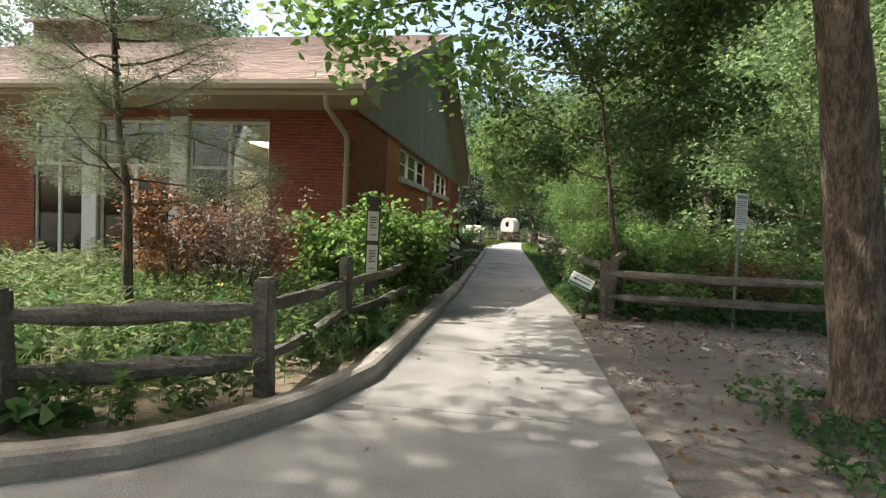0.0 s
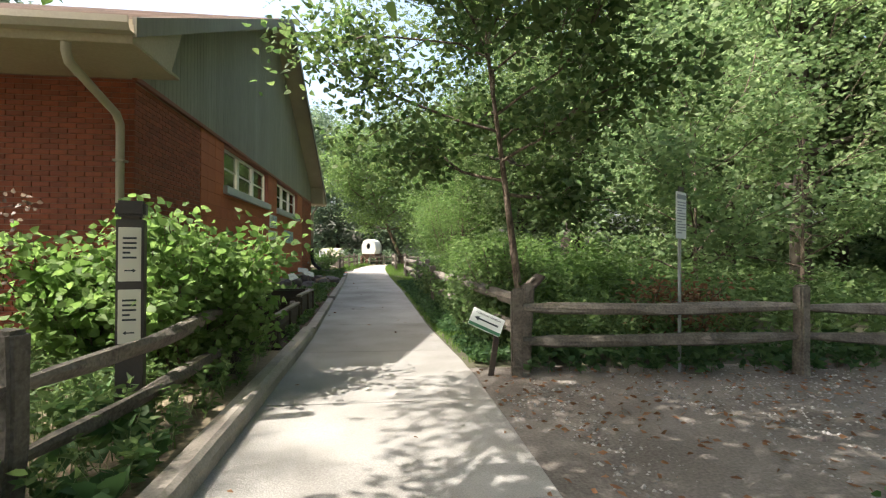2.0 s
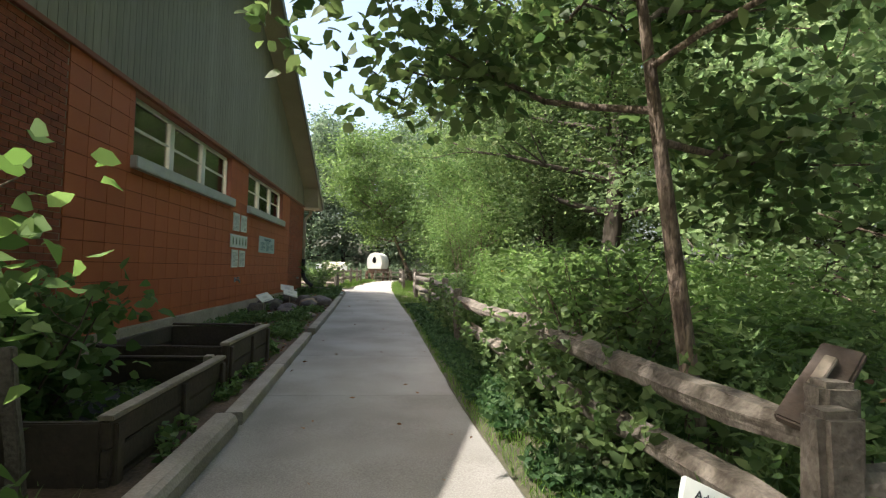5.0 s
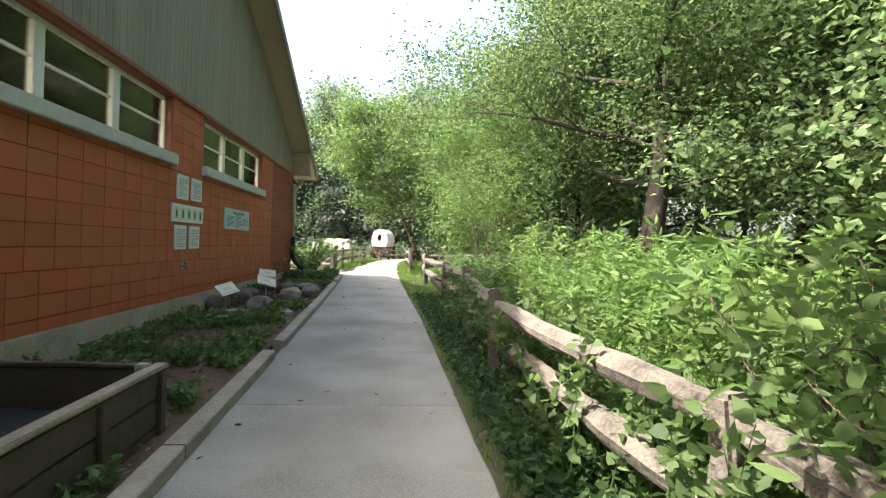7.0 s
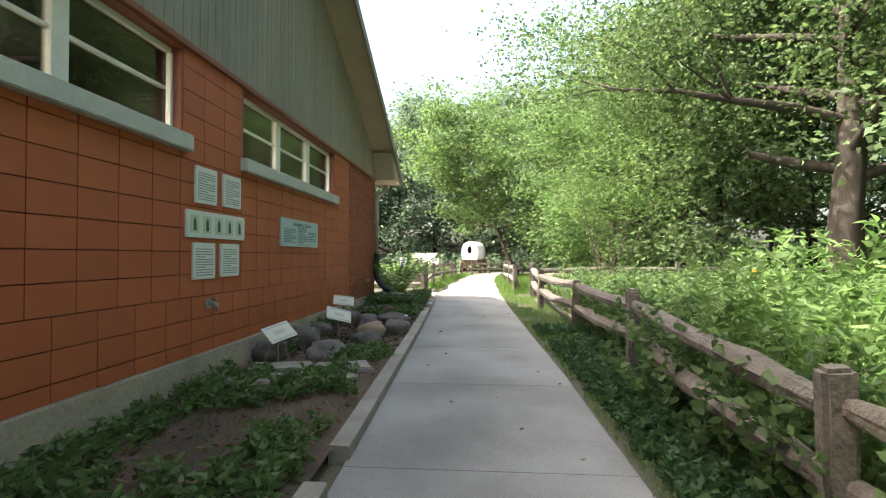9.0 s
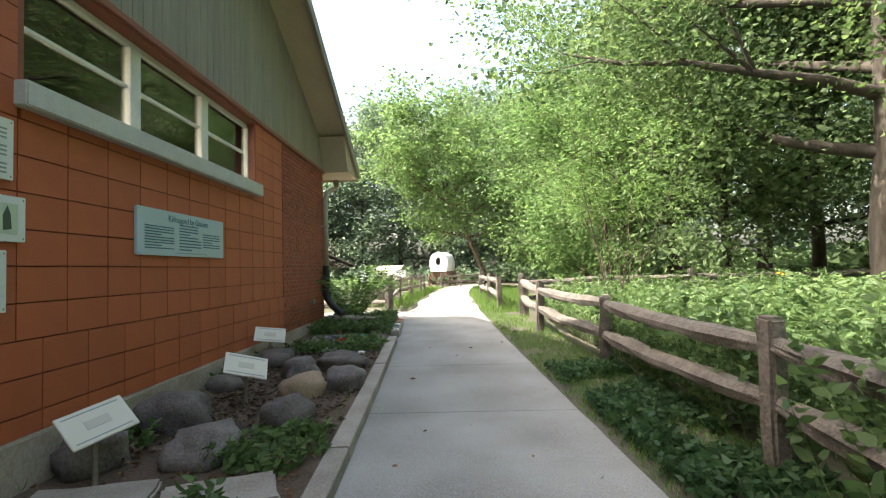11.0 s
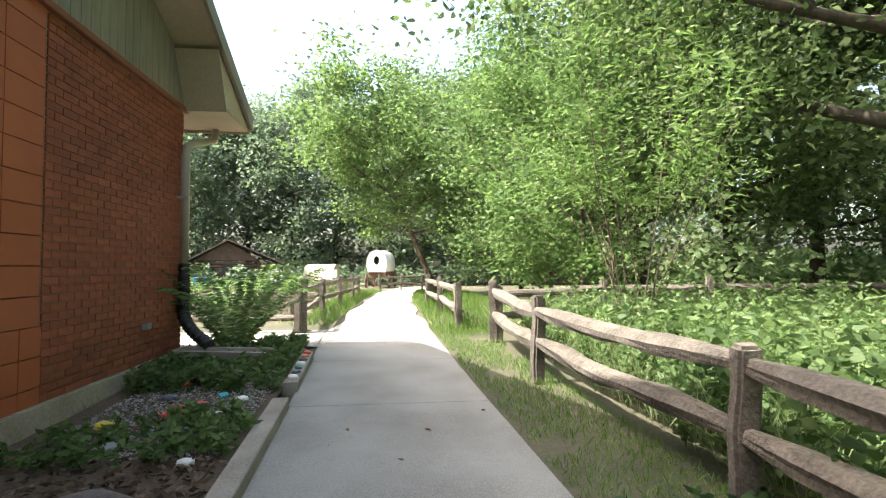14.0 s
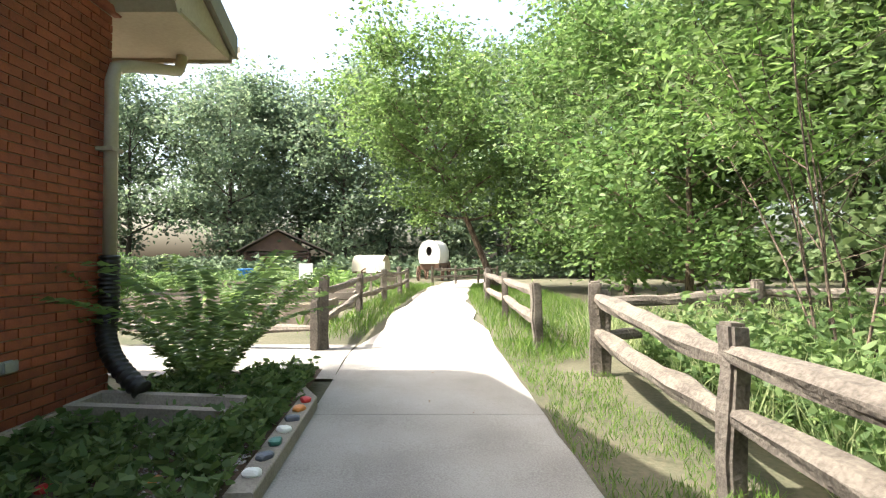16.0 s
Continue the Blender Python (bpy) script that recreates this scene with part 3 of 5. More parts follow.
for i, (a, b, c, d) in enumerate(FRONT):
    win = tagged(new(f"window_{i + 3}"), "tall white-framed window reaching nearly to the ground", "window", kind="structure")
    yf = Y0 + 0.09
    part("window_sill", box("window_sill", (a - 0.04, Y0 - 0.06, c - 0.12), (b + 0.04, Y0 + 0.2, c), SILL, 0.01), win, "pale sill")
    for q in (a, (a + b) / 2, b):
        part("frame", box("frame", (q - 0.04, yf - 0.05, c), (q + 0.04, yf + 0.03, d), WHITE), win)
    for z in (c + 0.03, c + 2.05, d - 0.03):
        part("rail", box("rail", (a + 0.042, yf - 0.045, z - 0.035), (b - 0.042, yf + 0.025, z + 0.035), WHITE), win)
    for q, r in ((a, (a + b) / 2), ((a + b) / 2, b)):
        pane("pane", (q + 0.04, yf - 0.006, c + 0.06), (r - 0.04, yf, c + 2.02), win)
        pane("pane", (q + 0.04, yf - 0.006, c + 2.08), (r - 0.04, yf, d - 0.06), win)
for x0, x1 in ((-7.05, -6.66), (-9.1, -8.74)):
    part("pilaster", box("pilaster", (x0, Y0 - 0.05, 0.1), (x1, Y0 + 0.1, 3.4), WHITE, 0.01), wall_south, "white painted pier")

# brick and block pieces are laid at the end of the file


def downpipe(x, y, side, z_low, label):
    """A painted downpipe from the gutter to the wall; side: the way from the wall to the gutter."""
    d = thing("downpipe", (0, 0, 0), label, "downpipe", "downpipes")
    gx, gy = x + 0.02, y + side * 1.22
    pts = [(gx, gy, TOP + 0.08), (gx, gy, TOP - 0.14), (gx, gy - side * 0.06, TOP - 0.24), (gx, y + side * 0.2, TOP - 0.52), (gx, y + side * 0.11, TOP - 0.62), (gx, y + side * 0.1, TOP - 0.75), (gx, y + side * 0.1, z_low)]
    part("spout", pipe("spout", pts, [0.05] * 7, GUTTER, 12), d)
    for z in (TOP - 1.1, 1.6):
        if z > z_low:
            part("strap", box("strap", (gx - 0.065, y + side * 0.02 if side > 0 else y + side * 0.16, z), (gx + 0.065, y + side * 0.16 if side > 0 else y + side * 0.02, z + 0.03), GUTTER, 0.004), d)
    return d


downpipe(WX - 0.14, Y0, -1, 0.2, "tan metal downpipe at the front brick corner")
back = thing("downpipe", (0, 0, 0), "tan metal downpipe ending in a black corrugated hose", "downpipe", "downpipes")
pts = [(WX + 0.12, Y1 + 0.86, TOP + 0.06), (WX + 0.12, Y1 + 0.86, TOP - 0.1), (WX + 0.12, Y1 + 0.80, TOP - 0.2), (WX + 0.10, Y1 + 0.1, TOP - 0.42), (WX + 0.09, Y1 - 0.08, TOP - 0.50), (WX + 0.085, Y1 - 0.12, TOP - 0.62), (WX + 0.085, Y1 - 0.12, 1.5)]
part("spout", pipe("spout", pts, [0.05] * 7, GUTTER, 12), back)
part("strap", box("strap", (WX + 0.005, Y1 - 0.19, 2.4), (WX + 0.14, Y1 - 0.05, 2.43), GUTTER, 0.004), back)
hose_path = []
for i in range(90):
    u = i / 89
    z = 1.6 - 1.0 * u if u < 0.75 else 1.6 - 0.75 - (u - 0.75) * 0.95
    off = 0.0 if u < 0.5 else (u - 0.5) ** 2 * 1.5
    hose_path.append((WX + 0.085 + off, Y1 - 0.12 - 0.35 * max(0, u - 0.45), z))
part("corrugated_hose", pipe("corrugated_hose", hose_path, [0.075 if i % 3 else 0.06 for i in range(90)], RUBBER, 12), back, "black corrugated plastic hose")
block = thing("splash_trough", (-2.45, 25.15, 0.30), "grey concrete splash trough resting on flat blocks", "trough")
tv = [(-0.52, -0.17, 0.14), (0.55, -0.17, 0.11), (0.55, 0.17, 0.11), (-0.52, 0.17, 0.14), (-0.52, -0.2, 0.30), (0.55, -0.2, 0.26), (0.55, 0.2, 0.26), (-0.52, 0.2, 0.30), (-0.47, -0.12, 0.30), (0.55, -0.12, 0.26), (0.55, 0.12, 0.26), (-0.47, 0.12, 0.30), (-0.45, -0.09, 0.2), (0.55, -0.09, 0.17), (0.55, 0.09, 0.17), (-0.45, 0.09, 0.2)]
part("trough", mesh("trough", tv, [(0, 3, 2, 1), (0, 1, 5, 4), (3, 7, 6, 2), (0, 4, 7, 3), (4, 5, 9, 8), (7, 11, 10, 6), (4, 8, 11, 7), (8, 9, 13, 12), (11, 15, 14, 10), (8, 12, 15, 11), (12, 13, 14, 15), (1, 2, 14, 13), (1, 13, 9, 5), (2, 6, 10, 14)], KERB), block)
for k, (x, z) in enumerate(((-0.4, 0.0), (-0.4, 0.07), (0.1, 0.0), (0.1, 0.07), (0.45, 0.02))):
    part("flat_block", box("flat_block", (x - 0.17, -0.24, z - 0.05), (x + 0.17, 0.24, z + 0.065), KERB, 0.012, 0.012, 1, k), block)

# ---- fences ----


def rough_post(h, w, seed):
    return box("post", (-w / 2, -w / 2, -0.3), (w / 2, w / 2, h), RAILWOOD, 0.022, 0.022, 4, seed)


def rail_mesh(a, b, r, seed):
    """A split rail, thinner where it enters the posts."""
    a, b = Vector(a), Vector(b)
    n = 9
    pts, rad = [], []
    for i in range(n):
        u = i / (n - 1)
        p = a.lerp(b, u) + Vector((0, 0, -0.03 * math.sin(math.pi * u))) + noise.noise_vector(Vector((u * 3, seed * 1.7, 0))) * 0.02
        pts.append(p)
        rad.append(r * (0.55 if i in (0, n - 1) else 1.0 if 1 < i < n - 2 else 0.85))
    return mesh("rail", *tube(pts, rad, 9, True, 0.5, 0.68), RAILWOOD)


FENCE_SEED = [0]


def fence(posts, label, heights=(0.42, 0.78), post_h=0.93, w=0.13, r=0.078, group="split-rail fences"):
    """Posts at (x, y), with two rails between neighbours."""
    f = thing("split_rail_fence", (0, 0, 0), label, "fence", group)
    for i, (x, y) in enumerate(posts):
        FENCE_SEED[0] += 1
        s = FENCE_SEED[0]
        part("post", rough_post(post_h + 0.05 * math.sin(s * 2.1), w, s), f, m=pose(x, y, G(y), 1.5 * math.sin(s), 2.0 * math.cos(s * 1.3), 12 * math.sin(s * 3)))
        if i + 1 < len(posts):
            q = posts[i + 1]
            for k, h in enumerate(heights):
                j = 0.03 * math.sin(s * 4 + k)
                part("rail", rail_mesh((x, y, G(y) + h + j), (q[0], q[1], G(q[1]) + h - j), r, s * 3 + k), f)
    return f


fence([(-5.2, 1.95), (-2.70, 2.04), (-1.60, 3.0), (-1.68, 4.85), (-1.46, 7.75)], "dark weathered split-rail fence around the wildflower garden", (0.36, 0.72))
fence([(1.49, 7.6), (4.62, 7.35), (8.2, 6.9), (11.6, 6.6)], "brown split-rail fence in the shade of trees", (0.40, 0.74))
fence([(1.64, 7.80), (1.50, 10.95), (1.32, 14.6), (1.50, 18.3), (1.42, 21.5), (1.12, 24.35), (1.2, 27.0)], "weathered split-rail fence overgrown by leaves beside the path", (0.42, 0.78), r=0.088)
fence([(0.80, 28.2), (0.82, 31.8), (0.75, 35.0), (1.0, 38.5), (1.4, 42.0), (1.9, 46.0)], "sunlit split-rail fence along the far path")
fence([(1.28, 27.0), (3.4, 27.8), (5.6, 28.0), (8.2, 28.2), (11, 28.4)], "sunlit grey split-rail fence leading off across the grass")
fence([(-2.02, 28.3), (-2.2, 32.3), (-2.0, 35.2), (-1.8, 38.0), (-1.75, 41.0)], "sunlit split-rail fence along the garden corner")
fence([(-2.1, 28.25), (-5.2, 28.6), (-8.2, 28.9)], "low sunlit split-rail fence beside the side path", (0.28,), 0.8)
fence([(-0.9, 47), (0.3, 48.5), (1.6, 50.0), (2.8, 51.5)], "small far split-rail fence in front of the wagon")

# ---- trees ----


def limb(start, way, length, r0, r1, bend, n=6):
    pts, rad = [Vector(start)], [r0]
    d = Vector(way).normalized()
    for i in range(1, n):
        d = (d + Vector(RNG.normal(0, bend, 3)) + Vector((0, 0, 0.05))).normalized()
        pts.append(pts[-1] + d * (length / (n - 1)))
        rad.append(r0 + (r1 - r0) * i / (n - 1))
    return pts, rad


def tree(name, at, height, r, crown, leaf, wide, leaves, per, mat, bark, label, base=0.3, limbs=14, lean=(0, 0), sides=9, clump=None, group="", squash=0.62, category="tree", sub=5):
    """A trunk with roots, limbs that fork, and leaves in clumps round the twigs. crown: radius of the crown; base: where it begins, as a part of the height."""
    t = thing(name, at, label, category, group)
    top = Vector((lean[0], lean[1], height * 0.92))
    n = 9
    pts = [top * (i / (n - 1)) + Vector((noise.noise(Vector((i * 0.6, at[0], 1))) * r * 0.5, noise.noise(Vector((i * 0.6, at[1], 5))) * r * 0.5, 0)) * (i > 0) for i in range(n)]
    pts.insert(1, pts[0].lerp(pts[1], 0.12))
    pts.insert(2, pts[0].lerp(pts[2], 0.3))
    pts[0] -= Vector((0, 0, 0.15))
    rad = [r * 1.75, r * 1.3, r * 1.05] + [r * (1 - 0.9 * i / (n - 1)) for i in range(1, n)]
    limb_parts = []
    pieces = [tube(pts, rad, sides + 4, True, 0.28)]
    centres = []
    for k in range(limbs):
        u = base + (0.97 - base) * (k + RNG.uniform(0, 1)) / limbs
        i = min(int(u * (n - 1)), n - 2)
        p = pts[i + 2].lerp(pts[min(i + 3, len(pts) - 1)], u * (n - 1) - i)
        a = k * 2.4 + RNG.uniform(-0.4, 0.4)
        v = (u - base) / (1 - base)
        reach = crown * (0.45 + 0.9 * math.sqrt(max(0.0, v * (1.05 - v) * 2.2))) * RNG.uniform(0.75, 1.15)
        rise = 0.15 + 0.9 * v
        q, w = limb(p, (math.cos(a), math.sin(a), rise), reach, r * (0.42 - 0.3 * v), 0.012 + r * 0.03, 0.16)
        own = [tube(q, w, 6, False, 0.2)]
        for s in range(sub):
            j = 2 + s % 4
            b = a + RNG.uniform(-1.3, 1.3)
            q2, w2 = limb(q[j], (math.cos(b), math.sin(b), RNG.uniform(-0.1, 0.8)), reach * RNG.uniform(0.25, 0.5), w[j] * 0.55, 0.008, 0.2, 4)
            own.append(tube(q2, w2, 4, False))
            centres += [q2[-1], q2[-2]]
        centres += [q[-1], q[-2], q[-3].lerp(q[-2], 0.5)]
        limb_parts.append(joined(own))
    if name == "far_tree":
        pieces += limb_parts
    else:
        for w in limb_parts:
            part("limb", mesh("limb", *w, bark, True), t)
    part("trunk", mesh("trunk", *joined(pieces), bark, True), t)
    c = np.array([tuple(x) for x in centres])
    pick = RNG.integers(0, len(c), leaves)
    size = clump or crown * 0.22
    cc = c[pick] + RNG.normal(0, size * 0.35, (leaves, 3))
    part("crown", quads("crown", cloud(cc, RNG.uniform(0.5, 1.3, leaves) * size, per, leaf, wide, squash, 0.02 < leaf < 0.18), mat), t)
    return t


def near(x, y):
    return (x, y, G(y) - 0.02)


big = tree("tree", near(2.96, 3.95), 11.0, 0.215, 4.4, 0.17, 0.09, 620, 26, BUSH, BARK, "large shade tree with rough brown bark beside the path", 0.40, 16, (-1.6, -0.3), clump=0.75)
# tree out of view, assumed from the dappled shade on the near path
tree("tree", near(-6.6, -1.6), 11.0, 0.22, 4.8, 0.17, 0.09, 1500, 26, BUSH, BARK, "broad shade tree out of view, assumed from the dapples", 0.42, 16, clump=0.75)
# unseen leaf clumps above the view, added to shade lot, fence and path
spread_c = np.stack([RNG.uniform(-4.4, 2.6, 460), RNG.uniform(-1.5, 6.4, 460), RNG.uniform(4.8, 6.8, 460)], axis=1)
spread_c = spread_c[(spread_c[:, 0] > -2.9) | (spread_c[:, 1] < 2.6)]
spread_c = spread_c - np.array((2.74, 3.95, -0.02))
high_c = np.stack([RNG.uniform(-3.4, 2.8, 260), RNG.uniform(5.6, 8.3, 260), RNG.uniform(6.1, 7.6, 260)], axis=1) - np.array((2.74, 3.95, -0.02))
side_c = np.stack([RNG.uniform(-4.3, -2.3, 75), RNG.uniform(4.2, 6.8, 75), RNG.uniform(6.0, 7.2, 75)], axis=1) - np.array((2.74, 3.95, -0.02))
part("lower_crown", quads("lower_crown", cloud(np.concatenate([spread_c, high_c, side_c]), 0.55, 26, 0.17, 0.09), BUSH), big)
for k in range(9):
    a = k * 0.7 + 2.0
    q, w = limb((-0.3, 0, 4.0 + 0.15 * k), (math.cos(a) - 0.7, math.sin(a) * 0.8, 0.35), RNG.uniform(3.0, 5.5), 0.07, 0.012, 0.1, 8)
    part("limb", mesh("limb", *tube(q, w, 7, False, 0.2), BARK, True), big)
# low branches of the shade tree that hang over the path
over = [(-2.1, 4.6, 3.3), (-2.4, 4.7, 3.5), (-1.9, 4.9, 3.1), (-2.6, 4.5, 3.75), (-2.0, 4.4, 3.7), (-1.6, 4.8, 3.2), (0.2, 4.6, 3.55), (-0.5, 4.8, 3.7), (-0.9, 4.9, 3.35), (-1.3, 4.7, 3.6), (-0.2, 5.0, 3.95), (-1.7, 4.5, 3.8), (0.6, 5.0, 4.0), (-0.75, 4.7, 3.0), (-0.35, 4.6, 3.05), (-1.1, 5.2, 4.1), (0.9, 4.8, 4.3), (1.5, 4.6, 4.4), (-1.5, 5.0, 3.4), (-0.6, 5.4, 4.3), (0.1, 5.2, 4.4)]
hang = [tube(limb((-0.25, 0, 4.2), Vector(o) - Vector((2.5, 3.95, 4.1)), (Vector(o) - Vector((2.5, 3.95, 4.2))).length, 0.035, 0.006, 0.03)[0], [0.035, 0.028, 0.02, 0.014, 0.01, 0.006], 5) for o in over[::2]]
part("low_branch", mesh("low_branch", *joined(hang), BARK, True), big)
oc = np.array(over) - np.array((2.74, 3.95, -0.02))
oc = np.repeat(oc, 5, axis=0) + RNG.normal(0, 0.16, (len(oc) * 5, 3))
part("low_leaves", quads("low_leaves", cloud(oc, 0.3, 16, 0.13, 0.07, 0.6, True), LIME), big)

sap = tree("sapling", near(2.0, 9.0), 6.2, 0.06, 2.2, 0.12, 0.075, 850, 20, OAK, BARK, "slender young tree leaning behind the fence corner", 0.36, 18, (-0.75, 0.1), clump=0.45, category="tree")
oak = tree("oak", near(9.2, 26.2), 16.5, 0.42, 8.0, 0.14, 0.085, 2600, 40, OAK, DARKBARK, "great old oak with dark spreading limbs", 0.20, 30, (0.4, 0.2), clump=1.3)
glow = tree("tree", near(1.9, 43.5), 8.8, 0.16, 3.4, 0.22, 0.12, 1000, 20, BRIGHT, BARK, "sunlit pale green tree overhanging the far path", 0.34, 24, (-3.6, -1.5), clump=0.8)
tree("tree", near(5.6, 38.0), 8.6, 0.14, 3.9, 0.20, 0.11, 1100, 20, BUSH, BARK, "rounded sunlit green tree behind the fence", 0.10, 20, clump=1.0)
tree("tree", near(4.9, 32.5), 6.0, 0.10, 2.8, 0.16, 0.08, 900, 20, BUSH, BARK, "leafy young tree with low boughs beside the far fence", 0.08, 18, clump=0.7)

for x, y, h, c in ((6.3, 11.8, 4.3, 2.2), (9.4, 12.6, 5.0, 2.6)):
    tree("understory_tree", near(x, y), h, 0.05, c, 0.13, 0.075, 420, 22, WOODS, BARK, "spreading layered understory tree behind the fence", 0.12, 16, clump=0.5, group="understory trees", squash=0.4)
kinds = []
for k, (h, r, c, mat) in enumerate(((17, 0.28, 5.2, WOODS), (14, 0.22, 4.4, OAK), (20, 0.34, 6.0, WOODS), (10, 0.15, 3.6, WOODS))):
    kinds.append(tree("woodland_tree", (12.0 + 4.3 * k, 15.5 + 3 * k * (1 if k % 2 else -0.6), 0.05), h, r, c, 0.21, 0.13, 900, 24, mat, DARKBARK, "tall leafy woodland tree with a dark trunk", 0.16, 20, clump=1.15, group="woodland trees", sub=4))
spots = [(12.0, 18.5, 3), (12.5, 21.0, 0), (15.5, 26.0, 2), (8.2, 31.0, 3), (12.5, 33.0, 1), (17.0, 16.0, 0), (20.5, 23.0, 1), (19.0, 31.0, 2), (24.0, 15.0, 0), (10.5, 40.0, 0), (15.5, 41.0, 2), (22.5, 40.0, 1), (6.4, 44.5, 3), (27.0, 30.0, 2), (28.0, 22.0, 0), (15.0, 12.5, 3), (19.5, 11.0, 1), (19.0, 8.5, 0), (25.5, 8.0, 2), (17.0, 2.0, 1), (16.0, -8.0, 2), (10.0, -12.0, 0), (14.0, 24.0, 3)]
for i, (x, y, k) in enumerate(spots):
    copy_thing(kinds[k], pose(x, y, G(y) - 0.03, 0, 0, i * 77))
# the far edge of the wood, behind cabin and wagon
kinds2 = []
for k, (h, r, c) in enumerate(((19, 0.32, 6.0), (16, 0.26, 5.2))):
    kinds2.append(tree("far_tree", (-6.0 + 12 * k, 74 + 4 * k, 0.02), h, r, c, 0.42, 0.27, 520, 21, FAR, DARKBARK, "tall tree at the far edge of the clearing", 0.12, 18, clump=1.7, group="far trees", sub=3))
for i, (x, y, k) in enumerate([(-14, 70, 1), (-22, 76, 0), (-29, 68, 1), (-36, 73, 0), (-44, 66, 1), (0, 66, 1), (-1.5, 82, 0), (5, 62, 1), (12, 62, 0), (18, 56, 1), (22, 66, 0), (10, 80, 0), (-12, 86, 0), (-28, 88, 0), (-50, 80, 0), (28, 54, 0), (34, 46, 0), (36, 34, 0), (-9.0, 66, 1), (-19, 66, 1), (-55, 62, 0), (-60, 50, 1), (-26, 44, 1), (-33, 52, 0), (-24, 30, 1), (-40, 38, 0), (38, 20, 0), (36, 8, 1), (-18, -18, 0), (-2, -26, 0), (12, -24, 1), (-30, 4, 0), (-34, 20, 0)]):
    copy_thing(kinds2[k], pose(x, y, -0.02, 0, 0, i * 53))

# pine in the wildflower garden
pine = thing("pine", near(-4.2, 4.75), "thin young pine with sparse grey-green needles", "tree")
trunk_pts = [(0, 0, -0.1), (-0.02, 0, 0.8), (-0.06, 0.02, 1.6), (-0.22, 0.05, 2.4), (-0.32, 0.1, 3.2), (-0.40, 0.1, 4.2), (-0.42, 0.1, 5.0)]
pieces, tips = [tube(trunk_pts, [0.06, 0.05, 0.045, 0.038, 0.03, 0.02, 0.008], 8, True, 0.2)], []
for k in range(34):
    u = 0.30 + 0.68 * k / 34
    p = Vector((-0.42 * u ** 1.5, 0.05, 4.9 * u))
    a = k * 2.4
    q, w = limb(p, (math.cos(a), math.sin(a), 0.12), (2.1 - 1.5 * u) * RNG.uniform(0.7, 1.2), 0.018, 0.004, 0.13, 6)
    pieces.append(tube(q, w, 5, False))
    tips += q[2:]
    for s in (2, 3, 4):
        b = a + RNG.uniform(-1, 1)
        q2, w2 = limb(q[s], (math.cos(b), math.sin(b), 0.15), 0.45, 0.007, 0.003, 0.15, 4)
        pieces.append(tube(q2, w2, 4, False))
        tips += q2[1:]
part("trunk", mesh("trunk", *joined(pieces), BARK, True), pine)
c = np.repeat(np.array([tuple(x) for x in tips]), 3, axis=0)
part("needles", quads("needles", cloud(c + RNG.normal(0, 0.05, c.shape), 0.15, 30, 0.08, 0.007, 0.7), NEEDLE), pine)


# ---- shrubs and weeds ----


def shrub(name, at, h, r, leaf, wide, clumps, per, mat, label, stems=14, category="shrub", spread=0.22, low=0.25):
    t = thing(name, at, label, category)
    pieces, tips = [], []
    for k in range(stems):
        a = k * 2.4
        e = r * math.sqrt((k + 0.5) / stems)
        q, w = limb((0.1 * math.cos(a), 0.1 * math.sin(a), -0.05), (math.cos(a) * e, math.sin(a) * e, h * 0.9), h * RNG.uniform(0.75, 1.1), 0.014, 0.004, 0.1, 7)
        pieces = [tube(q, w, 5, False)]
        tips += [p for p in q[1:] if p.z > h * low]
        for s in (2, 3, 4, 5):
            b = RNG.uniform(0, 6.28)
            q2, w2 = limb(q[s], (math.cos(b), math.sin(b), 0.5), h * 0.28, 0.006, 0.003, 0.15, 4)
            pieces.append(tube(q2, w2, 4, False))
            tips += q2[1:]
        part("stem", mesh("stem", *joined(pieces), BARK, True), t)
    c = np.array([tuple(x) for x in tips if x.z > h * low])
    cc = c[RNG.integers(0, len(c), clumps)]
    part("leaves", quads("leaves", cloud(cc, spread, per, leaf, wide, 0.8, True), mat), t)
    return t


shrub("raspberry_bush", near(-1.80, 7.55), 1.6, 0.72, 0.09, 0.07, 520, 11, LIME, "lush shrub with broad bright green leaves beside the fence", 20)
shrub("raspberry_bush", near(-2.35, 9.7), 1.25, 0.7, 0.115, 0.09, 330, 9, BUSH, "dense shrub with broad leaves by the brick wall", 16, low=0.1)
shrub("raspberry_bush", near(-2.9, 8.0), 1.45, 0.75, 0.11, 0.085, 340, 9, LIME, "dense green shrub before the brick corner", 16, low=0.1)
shrub("smoke_bush", near(-4.15, 7.0), 2.0, 1.0, 0.06, 0.045, 320, 8, PURPLE, "thin airy shrub with purple-brown leaves", 18, spread=0.16)
shrub("copper_bush", near(-5.2, 6.7), 1.95, 0.7, 0.08, 0.05, 220, 9, DRYLEAF, "shrub with copper-orange leaves before the window", 14, spread=0.18)
shrub("dry_shrub", near(4.1, 8.7), 1.05, 0.55, 0.09, 0.035, 130, 9, DRYLEAF, "brown withered shrub behind the fence", 14)
shrub("sumac", near(3.05, 26.0), 4.4, 1.3, 0.13, 0.034, 230, 14, LIME, "tall bright sumac with long drooping leaflets", 9, spread=0.34, low=0.5)
for i, (x, y, h) in enumerate(((2.05, 10.4, 1.45), (3.0, 13.0, 1.0), (2.2, 13.9, 0.8), (4.0, 15.6, 1.2), (2.7, 11.3, 1.15))):
    shrub("honeysuckle", near(x, y), h, 0.75, 0.095, 0.045, 260, 10, BRIGHT if i % 2 == 0 else BUSH, "leafy light green shrub leaning over the fence", 16, low=0.05)


